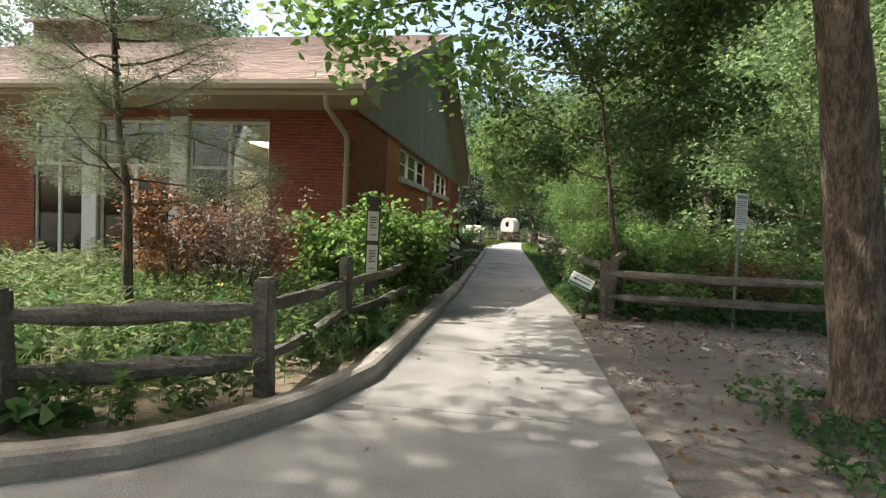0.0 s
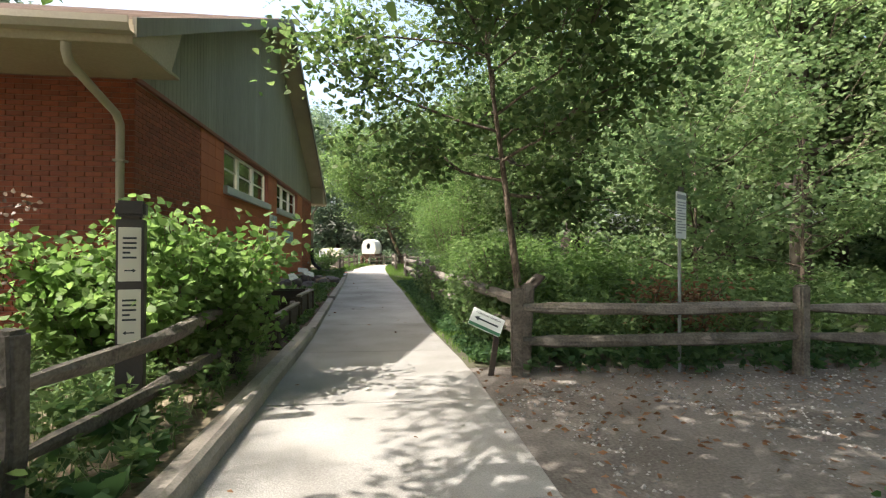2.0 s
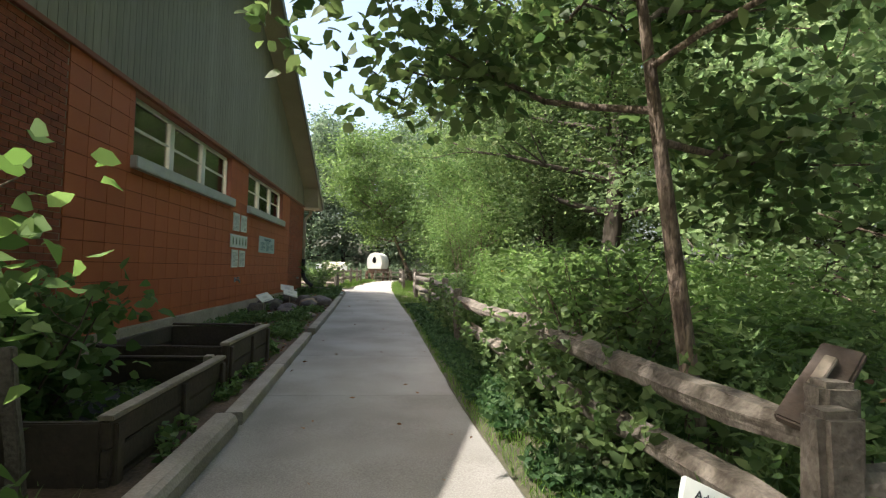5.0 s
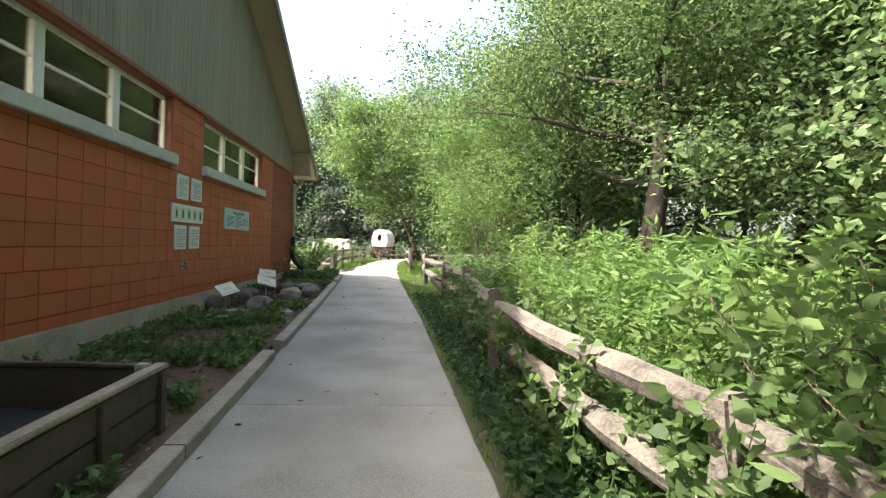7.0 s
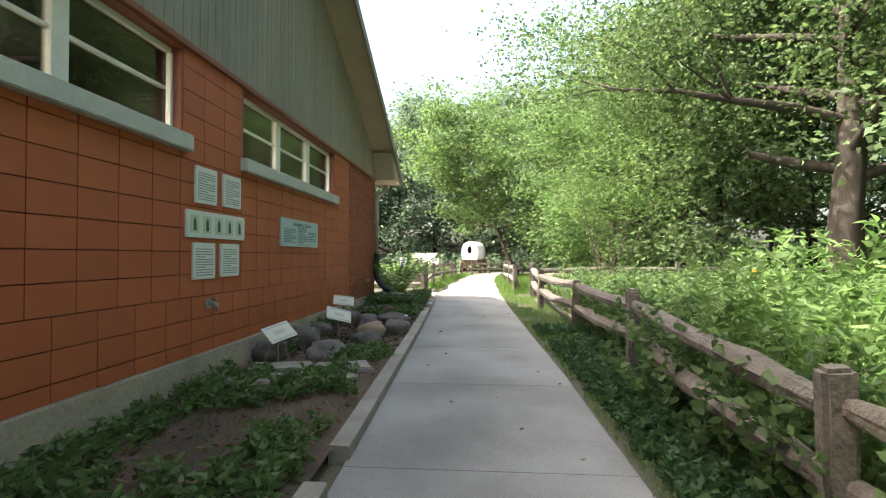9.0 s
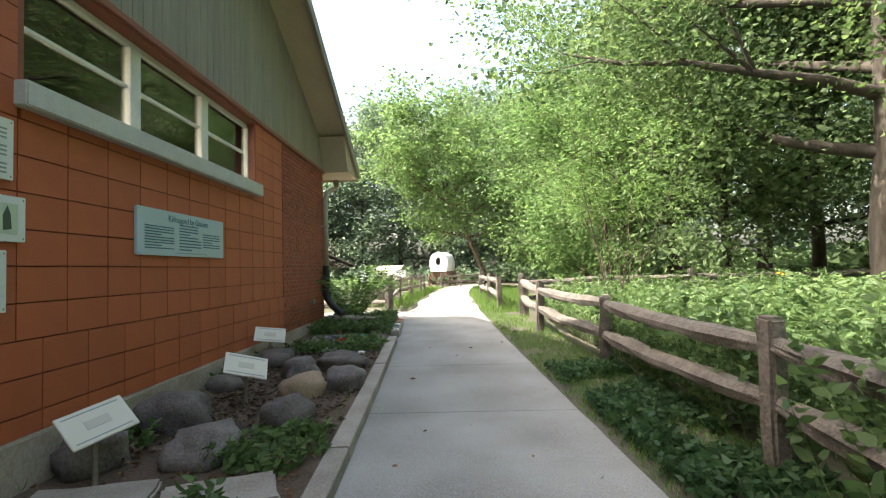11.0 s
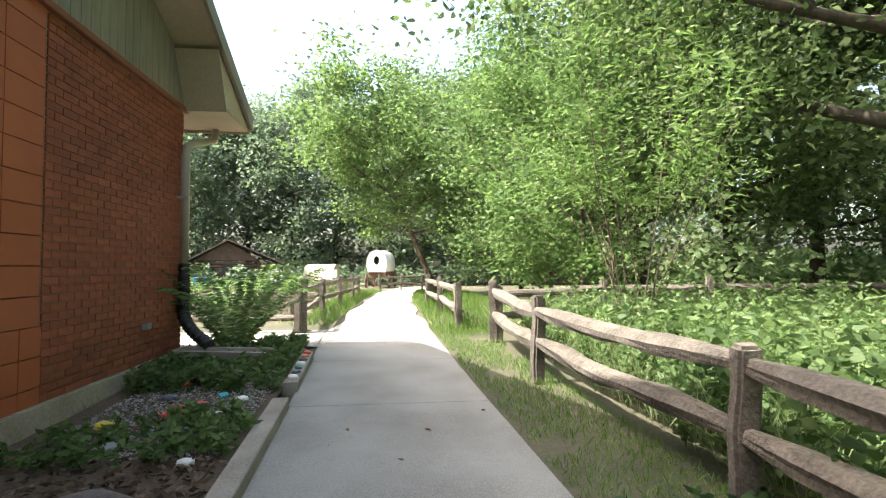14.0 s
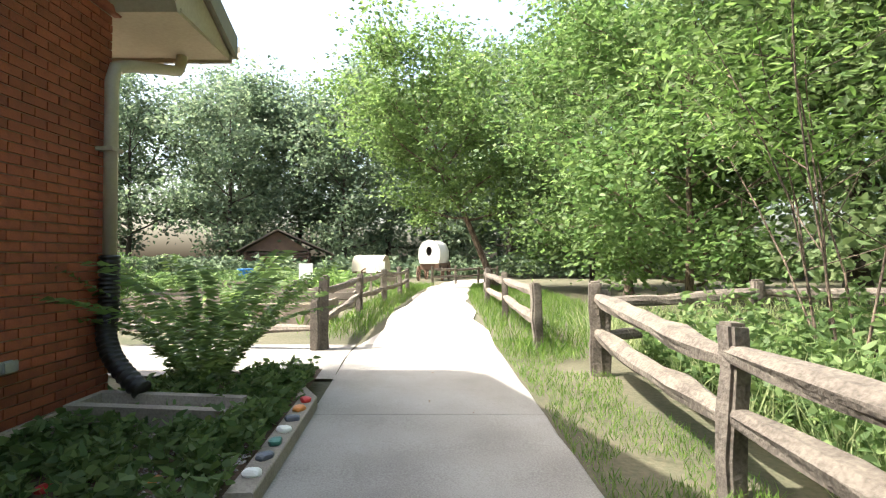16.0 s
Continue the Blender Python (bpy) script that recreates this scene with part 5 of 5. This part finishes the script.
for i, (x, y, tw, r) in enumerate(((-2.38, 19.72, 30, 16), (-2.84, 21.66, 20, 8), (-2.66, 18.15, 62, -10))):
    pq = thing("stone_label", (x, y, G(y) + BED), "small tilted cream plaque on a short stake", "plaque", "plaques", turn=tw)
    part("stake", box("stake", (-0.015, 0.0, -0.1), (0.015, 0.02, 0.34), GREYWOOD, 0.003), pq)
    pb = part("plate", box("plate", (-0.19, -0.12, -0.008), (0.19, 0.12, 0.008), CREAM, 0.004), pq, "cream printed plate", pose(0, -0.02, 0.36, 42, r, 0))
    part("border", box("border", (-0.16, -0.095, 0.008), (0.16, -0.088, 0.0105), INKGREY, 0), pb)
    part("border", box("border", (-0.16, 0.088, 0.008), (0.16, 0.095, 0.0105), INKGREY, 0), pb)
    part("picture", box("picture", (-0.07, -0.03, 0.008), (0.07, 0.03, 0.0105), plain("cream_dark", (0.5, 0.46, 0.38), 0.6), 0), pb)
for i, (x, y, w, d) in enumerate(((-2.55, 17.35, 0.72, 0.42), (-1.85, 17.4, 0.62, 0.46), (-2.5, 17.85, 0.66, 0.40), (-1.8, 17.9, 0.6, 0.4))):
    tagged(part("flagstone", box("flagstone", (-w / 2, -d / 2, -0.03), (w / 2, d / 2, 0.035), KERB, 0.015, 0.03, 2, i + 3), None, "", pose(x, y, G(y) + BED + 0.01, 1, 1, 8 * i)), "grey flat flagstone lying in the bed", "flagstone", "flagstones")

chips = scatter(2600, -3.0, -1.4, 18.6, 22.3, 0.095, in_bed)
way = RNG.normal(0, 1, (len(chips), 3))
way[:, 2] *= 0.25
tagged(part("mulch_chips", quads("mulch_chips", leaf_quads(chips, way, 0.07, 0.028, 0.1), MULCH)), "brown wood-chip mulch", "mulch", kind="stuff")


def pebbles(name, spots, size, mat, label):
    """Small rounded stones, each an uneven eight-sided lump."""
    v, f = [], []
    for x, y, z in spots:
        s = size * RNG.uniform(0.5, 1.4)
        k = len(v)
        a = RNG.uniform(0, 6.28)
        for j in range(4):
            v.append((x + s * math.cos(a + j * 1.57) * RNG.uniform(0.7, 1.2), y + s * math.sin(a + j * 1.57) * RNG.uniform(0.7, 1.2), z))
        v.append((x, y, z + s * 0.7))
        f += [(k + j, k + (j + 1) % 4, k + 4) for j in range(4)]
    return tagged(part(name, mesh(name, v, f, mat)), label, "gravel", kind="stuff")


pebbles("bed_gravel", scatter(4200, -2.85, -1.6, 22.3, 24.8, 0.085, in_bed), 0.012, GRAVEL, "pale grey gravel in the bed")
pebbles("yard_gravel", scatter(9000, 1.0, 9, 3.2, 7.9, -0.012, lambda x, y: x > right_edge(y) + 0.05 and patchy(x, y, 0.9, -0.2) and y > 4.2 - 0.1 * x), 0.016, GRAVEL, "loose pale gravel on the lot")
bits = scatter(1500, 1.0, 8, 1.5, 8.0, 0.004, lambda x, y: x > right_edge(y))
way = RNG.normal(0, 1, (len(bits), 3))
way[:, 2] *= 0.15
tagged(part("leaf_litter", quads("leaf_litter", leaf_quads(bits, way, 0.075, 0.03, 0.1), DRYLEAF)), "scattered dry leaves and bark bits", "litter", kind="stuff")
bits = scatter(900, -3.0, -1.1, 11.5, 18.6, 0.10, in_bed)
way = RNG.normal(0, 1, (len(bits), 3))
way[:, 2] *= 0.15
tagged(part("bed_litter", quads("bed_litter", leaf_quads(bits, way, 0.06, 0.025, 0.1), DRYLEAF)), "dry leaves and twigs on the bed", "litter", kind="stuff")
bits = scatter(70, -1.0, 1.0, 2.0, 27, 0.006, lambda x, y: left_edge(y) < x < right_edge(y))
way = RNG.normal(0, 1, (len(bits), 3))
way[:, 2] *= 0.1
tagged(part("path_litter", quads("path_litter", leaf_quads(bits, way, 0.06, 0.025, 0.1), DRYLEAF)), "few dry leaves on the path", "litter", kind="stuff")
tints = [("white", (0.7, 0.7, 0.66)), ("blue", (0.05, 0.18, 0.30)), ("dark green", (0.04, 0.16, 0.12)), ("grey", (0.25, 0.25, 0.25)), ("red", (0.5, 0.03, 0.03)), ("yellow", (0.65, 0.5, 0.06)), ("turquoise", (0.04, 0.35, 0.42)), ("orange", (0.55, 0.20, 0.05)), ("slate", (0.10, 0.11, 0.14))]
paints = [(n, plain("stone_" + n.replace(" ", "_"), c, 0.4)) for n, c in tints]
rocks = [(-1.55 - 0.03 * k, 24.35 + 0.22 * k, (0, 8, 2, 0, 8, 7, 4)[k], 0.05) for k in range(7)]
rocks += [(-2.2, 23.3, 4, 0.08), (-2.1, 23.42, 4, 0.07), (-2.3, 23.2, 4, 0.05), (-2.15, 23.1, 8, 0.06), (-2.05, 22.9, 0, 0.05), (-1.95, 22.85, 3, 0.055), (-2.25, 22.8, 8, 0.05), (-2.55, 22.9, 5, 0.075), (-2.65, 23.0, 5, 0.05), (-2.7, 22.7, 1, 0.06), (-2.6, 22.6, 6, 0.05), (-1.85, 23.2, 0, 0.05), (-1.8, 23.6, 0, 0.055), (-2.0, 23.75, 6, 0.05), (-2.45, 23.7, 8, 0.06), (-1.9, 22.5, 2, 0.05), (-2.2, 24.1, 3, 0.05), (-2.35, 22.5, 3, 0.06), (-1.75, 22.2, 0, 0.05), (-2.0, 24.3, 7, 0.04), (-2.5, 24.2, 4, 0.05), (-1.7, 22.75, 8, 0.05)]
for i, (x, y, c, r) in enumerate(rocks):
    on_kerb = i < 7
    z = G(y) + (0.10 if on_kerb else 0.085) + r * 0.25
    stone("painted_stone", (left_edge(y) - 0.07 if on_kerb else x, y, z), (r * 2.2, r * 1.7, r * 0.95), paints[c][1], f"small smooth {paints[c][0]} painted stone", i, i * 50, 2, "painted stones", "stone", 0.15)
for i, (x, y) in enumerate(((3.2, 5.6), (4.3, 6.1), (2.6, 4.6))):
    stone("clod", (x, y, 0.0), (0.08, 0.07, 0.06), STONE_DARK, "small dark clod on the dirt", i + 40, 0, 2, "clods")

# fern and leafy clump behind the trough
fern = thing("fern_clump", (-2.62, 26.25, G(26) + 0.05), "large bright green fern clump by the downpipe", "fern")
at, way = [], []
for k in range(46):
    a = k * 2.4
    q, w = limb((0.06 * math.cos(a), 0.06 * math.sin(a), 0), (math.cos(a) * 0.6, math.sin(a) * 0.6, 1.0), RNG.uniform(1.2, 1.85), 0.006, 0.002, 0.05, 16)
    d = Vector((math.cos(a), math.sin(a), 0))
    q = [p + d * 0.5 * (i / 15) ** 2 - Vector((0, 0, 0.45)) * (i / 15) ** 2.5 for i, p in enumerate(q)]
    s = Vector((-d.y, d.x, 0))
    for i in range(3, 16):
        for sg in (-1, 1):
            for e in (0.0, 0.5):
                at.append(tuple(q[i - 1].lerp(q[i], e)))
                way.append(tuple(s * sg + d * 0.35 + Vector((0, 0, -0.1))))
    part("frond", quads("frond", leaf_quads(np.array(at), np.array(way), 0.14, 0.034, 0.2), BRIGHT), fern)
    at, way = [], []

# ---- the far clearing ----
wagon = thing("covered_wagon", (-0.95, 55.2, G(55.2)), "white canvas-covered wagon on red-brown wooden wheels", "wagon", turn=-10)
part("bed", box("bed", (-0.62, -1.5, 0.7), (0.62, 1.7, 1.15), LOGWOOD, 0.03), wagon)
prof = [(-0.60, 1.1), (-0.70, 1.5), (-0.68, 2.0), (-0.48, 2.45), (0, 2.64), (0.48, 2.45), (0.68, 2.0), (0.70, 1.5), (0.60, 1.1)]
cv, cf = [], []
for j, (y, s) in enumerate(((-1.7, 1.0), (-0.6, 0.97), (0.6, 0.98), (1.9, 1.0))):
    cv += [(x * s, y, 1.1 + (z - 1.1) * s) for x, z in prof]
for j in range(3):
    cf += [(j * 9 + k, j * 9 + k + 1, j * 9 + k + 10, j * 9 + k + 9) for k in range(8)]
cf.append(tuple(range(27, 36)))
hole = [(0.18 * math.sin(k * math.pi / 6) , -1.7, 1.88 + 0.30 * math.cos(k * math.pi / 6)) for k in range(12)]
front = mesh("cover", cv, cf, CANVAS, True)
part("cover", front, wagon, "white arched canvas cover")
ring = [(x, -1.69, z) for x, z in prof]
outer = [min(range(12), key=lambda k: (hole[k][0] - x) ** 2 + (hole[k][2] - z) ** 2) for x, _, z in ring]
bmf = bmesh.new()
ro = [bmf.verts.new(p) for p in ring]
hi_ = [bmf.verts.new((p[0], -1.69, p[2])) for p in hole]
edges = [bmf.edges.new((ro[i], ro[(i + 1) % 9])) for i in range(9)] + [bmf.edges.new((hi_[i], hi_[(i + 1) % 12])) for i in range(12)]
bmesh.ops.triangle_fill(bmf, edges=edges, use_beauty=True)
me = bpy.data.meshes.new("front_cloth")
bmf.to_mesh(me)
bmf.free()
me.materials.append(CANVAS)
part("front_cloth", me, wagon, "drawn canvas front with an oval opening")
for x, y, r in ((-0.78, -1.2, 0.45), (0.78, -1.2, 0.45), (-0.78, 1.3, 0.6), (0.78, 1.3, 0.6)):
    rim = [(x, y + r * math.cos(a * math.pi / 10), r + r * math.sin(a * math.pi / 10)) for a in range(21)]
    wheel = part("wheel", pipe("wheel", rim, [0.045] * 21, LOGWOOD, 6), wagon, "wooden spoked wheel")
    part("hub", pipe("hub", [(x - 0.1, y, r), (x + 0.1, y, r)], [0.08, 0.08], LOGWOOD), wheel)
    for a in range(10):
        part("spoke", pipe("spoke", [(x, y, r), (x, y + r * math.cos(a * math.pi / 5), r + r * math.sin(a * math.pi / 5))], [0.025, 0.02], LOGWOOD, 5), wheel)

cart = thing("covered_cart", (-4.6, 51.5, G(51.5)), "small cart with a rounded tan canvas cover", "cart", turn=75)
part("bed", box("bed", (-0.6, -0.95, 0.45), (0.6, 0.95, 0.65), LOGWOOD, 0.02), cart)
cv, cf = [], []
for y in (-0.95, 0, 0.95):
    cv += [(0.68 * math.cos(k * math.pi / 8), y, 0.62 + 0.95 * math.sin(k * math.pi / 8) ** 0.8) for k in range(9)]
for j in range(2):
    cf += [(j * 9 + k, j * 9 + k + 1, j * 9 + k + 10, j * 9 + k + 9) for k in range(8)]
cf += [tuple(range(9)), tuple(range(26, 17, -1))]
part("cover", mesh("cover", cv, cf, TANCANVAS, True), cart, "tan canvas cover")
for x in (-0.66, 0.66):
    part("wheel", pipe("wheel", [(x, 0.4 * math.cos(a * math.pi / 8), 0.4 + 0.4 * math.sin(a * math.pi / 8)) for a in range(17)], [0.04] * 17, LOGWOOD, 6), cart)

cabin = thing("log_cabin", (-13.6, 62.5, G(62)), "small dark log cabin with a shake roof and porch", "cabin", turn=16)
for k in range(9):
    z = 0.12 + 0.21 * k
    for y in (-1.9, 1.9):
        part("log", pipe("log", [(-2.5, y, z), (2.5, y, z)], [0.12, 0.11], LOGWOOD, 8, 0.15), cabin)
    for x in (-2.3, 2.3):
        part("log", pipe("log", [(x, -2.1, z + 0.1), (x, 2.1, z + 0.1)], [0.11, 0.12], LOGWOOD, 8, 0.15), cabin)
gv = [(-2.4, -2.0, 2.05), (2.4, -2.0, 2.05), (0, -2.0, 3.55), (-2.4, 2.0, 2.05), (2.4, 2.0, 2.05), (0, 2.0, 3.55)]
part("gable_wall", mesh("gable_wall", gv, [(0, 1, 2), (5, 4, 3), (0, 3, 4, 1)], LOGWOOD), cabin)
SHAKE = material("roof_shake", (0.24, 0.19, 0.14), (0.13, 0.10, 0.08), 0.95, 3, 20, 0.6)
for sx in (-1, 1):
    reach = 2.9 if sx < 0 else 4.2
    drop = 1.95 if sx < 0 else 1.75
    part("roof", mesh("roof", [(0, -2.5, 3.62), (0, 2.5, 3.62), (sx * reach, 2.5, drop), (sx * reach, -2.5, drop), (0, -2.5, 3.74), (0, 2.5, 3.74), (sx * reach, 2.5, drop + 0.1), (sx * reach, -2.5, drop + 0.1)], BOXF, SHAKE), cabin, "weathered wooden shakes")
for y in (-2.3, 2.3):
    part("porch_post", pipe("porch_post", [(4.0, y, 0), (4.0, y, 1.8)], [0.08, 0.08], LOGWOOD), cabin)
part("door", box("door", (-0.4, -2.08, 0.1), (0.4, -2.0, 1.8), DARKWOOD, 0.01), cabin)

# raised beds of planks, garden labels and a blue tub
for i, (x, y, w, tw) in enumerate(((-5.4, 31.6, 5.4, -4), (-5.2, 34.8, 5.0, 2), (-6.5, 41.0, 6.0, 0), (-6.0, 46.5, 6.5, 3))):
    rb = thing("raised_bed", (x, y, G(y)), "raised garden bed edged with weathered planks", "raised bed", "raised beds", turn=tw)
    for yy in (-0.7, 0.7):
        for z in (0.0, 0.2):
            part("plank", box("plank", (-w / 2, yy - 0.03, z), (w / 2, yy + 0.03, z + 0.19), GREYWOOD, 0.01, 0.02, 3, i + int(z * 10)), rb)
    for xx in (-w / 2 - 0.035, w / 2 + 0.035):
        part("end_plank", box("end_plank", (xx - 0.03, -0.72, 0), (xx + 0.03, 0.72, 0.39), GREYWOOD, 0.01, 0.02, 2, i), rb)
    part("soil", box("soil", (-w / 2 + 0.01, -0.66, 0), (w / 2 - 0.01, 0.66, 0.3), EARTH, 0.02), rb)
for i, (x, y, h) in enumerate(((-3.4, 32.6, 0.85), (-2.6, 37.0, 0.9), (-3.0, 43, 0.9), (-9.6, 30.8, 1.35))):
    gl = thing("garden_label", (x, y, G(y)), "white plant label on a short post", "sign", "garden labels")
    part("stake", box("stake", (-0.03, 0, -0.1), (0.03, 0.03, h), GREYWOOD, 0.004), gl)
    part("plate", box("plate", (-0.15, -0.015, h - 0.12), (0.15, -0.002, h + 0.25), PAPER, 0.004), gl)
tub = thing("blue_tub", (-10.5, 48, G(48)), "blue plastic tub in the garden", "tub")
part("body", pipe("body", [(0, 0, 0), (0, 0, 0.3), (0, 0, 0.75), (0, 0, 0.8)], [0.4, 0.45, 0.52, 0.55], plain("blue_plastic", (0.03, 0.18, 0.45), 0.4), 16), tub)
shrub("day_lily", near(-4.2, 38.0), 0.8, 0.9, 0.5, 0.05, 120, 5, LIME, "clump of yellow-green strap-leaved lilies", 12, "plant", low=0.02)
shrub("hydrangea", near(-8.2, 33.5), 1.3, 0.5, 0.10, 0.08, 90, 8, BUSH, "tall garden plant in the clearing", 10, "plant")

# black-eyed flowers
for i, (x, y, h) in enumerate(((-2.75, 4.6, 0.55), (-2.45, 5.1, 0.5), (-3.6, 5.6, 0.5), (-2.2, 5.6, 0.45), (3.6, 17.3, 1.35), (4.2, 16.2, 1.4), (3.2, 20.8, 1.15), (2.9, 18.4, 1.2))):
    fl = thing("yellow_flower", near(x, y), "yellow daisy-like flower on a thin stem", "flower", "yellow flowers")
    part("stem", pipe("stem", [(0, 0, 0), (0.02, 0, h * 0.5), (0, 0, h)], [0.005, 0.004, 0.003], GREENPAINT, 5), fl)
    a = np.arange(11) * 2 * math.pi / 11
    part("petals", quads("petals", leaf_quads(np.tile((0, 0, h), (11, 1)).astype(float), np.stack([np.cos(a), np.sin(a) * 0.9 - 0.2, np.sin(a) * 0.4], axis=1), 0.05, 0.02, 0.2), plain("petal_yellow", (0.75, 0.45, 0.02), 0.6)), fl)
    part("eye", pipe("eye", [(0, 0, h - 0.005), (0, 0, h + 0.012)], [0.014, 0.009], DARKWOOD, 8), fl)

# ---- masonry pieces ----
SIZES = {}


def piece_mesh(name, dx, dy, dz, mat):
    """A shared box mesh about its centre, with its front edges chamfered."""
    key = (name, round(dx, 3), round(dy, 3), round(dz, 3))
    if key not in SIZES:
        a, b, c = dx / 2, dy / 2, dz / 2
        SIZES[key] = mesh(name, [(-a, -b, -c), (a, -b, -c), (a, b, -c), (-a, b, -c), (-a, -b, c), (a, -b, c), (a, b, c), (-a, b, c)], BOXF, mat)
    return SIZES[key]


def laid(u0, u1, z0, z1, length, height, joint, holes, shift, z_phase=0.0, u_phase=0.0):
    """Rectangles (u, v, du, dv) of a masonry face round its openings."""
    row = 0
    z = z_phase
    while z < z1:
        a, b = max(z, z0), min(z + height - joint, z1)
        u = u_phase - (shift(row) * length)
        while u < u1:
            c, d = max(u, u0), min(u + length - joint, u1)
            for h in holes:
                if c < h[1] and d > h[0] and a < h[3] and b > h[2]:
                    if (b - h[3]) > 0.06 and a < h[3]:
                        a2, b2 = h[3], b
                        if d - c > 0.03:
                            yield (c + d) / 2, (a2 + b2) / 2, d - c, b2 - a2
                    if h[2] - a > 0.04:
                        yield (max(c, h[0]) + min(d, h[1])) / 2, (a + h[2]) / 2, min(d, h[1]) - max(c, h[0]) - joint, h[2] - a
                    if c < h[0]:
                        d = h[0]
                    elif d > h[1]:
                        c = h[1]
                    else:
                        c = d
            if d - c > 0.03 and b - a > 0.02:
                yield (c + d) / 2, (a + b) / 2, d - c, b - a
            u += length
        z += height
        row += 1


for u, v, du, dv in laid(11.6, 23.0, 0.535, TOP - 0.05, 0.408, 0.2243, 0.009, WINS, lambda r: 0.5 if r < 3 else 0.0, 2.236 - 0.2243 * 8, 15.638 - 0.408 * 12):
    part("block", piece_mesh("block", 0.03, du, dv, BLOCK), wall_east, m=pose(WX - 0.008 + RNG.uniform(-0.001, 0.001), u, v))
count = 0
rest = []
for u, v, du, dv in laid(23.008, Y1, 0.535, TOP - 0.05, 0.205, 0.0677, 0.010, [], lambda r: 0.5 * (r % 2), 0.535, 22.9):
    out = RNG.uniform(-0.002, 0.002)
    if 0.9 < v < 2.35 and count < 300:
        count += 1
        part("brick", piece_mesh("brick", 0.03, du, dv, BRICK), wall_east, m=pose(WX - 0.010 + out, u, v))
    else:
        a, b, c = 0.015, du / 2, dv / 2
        rest.append(([(WX - 0.010 + out + x * a, u + y * b, v + z * c) for z in (-1, 1) for x, y in ((-1, -1), (1, -1), (1, 1), (-1, 1))], BOXF))
for u, v, du, dv in laid(Y0, 11.592, 0.3, TOP - 0.05, 0.205, 0.0677, 0.010, [], lambda r: 0.5 * (r % 2), 0.26, 8.8):
    a, b, c = 0.015, du / 2, dv / 2
    rest.append(([(WX - 0.010 + x * a, u + y * b, v + z * c) for z in (-1, 1) for x, y in ((-1, -1), (1, -1), (1, 1), (-1, 1))], BOXF))
tagged(part("brickwork", mesh("brickwork", *joined(rest), BRICK), wall_east), kind="stuff")
rest = []
for u, v, du, dv in laid(LEFT, WX - 0.003, 0.3, TOP - 0.03, 0.205, 0.0677, 0.010, [*FRONT, (-7.06, -6.64, 0, 4), (-9.12, -8.72, 0, 4)], lambda r: 0.5 * (r % 2), 0.26, LEFT):
    a, b, c = du / 2, 0.015, dv / 2
    rest.append(([(u + x * a, Y0 + 0.010 + y * b, v + z * c) for z in (-1, 1) for x, y in ((-1, -1), (1, -1), (1, 1), (-1, 1))], BOXF))
tagged(part("brickwork", mesh("brickwork", *joined(rest), BRICK), wall_south), kind="stuff")
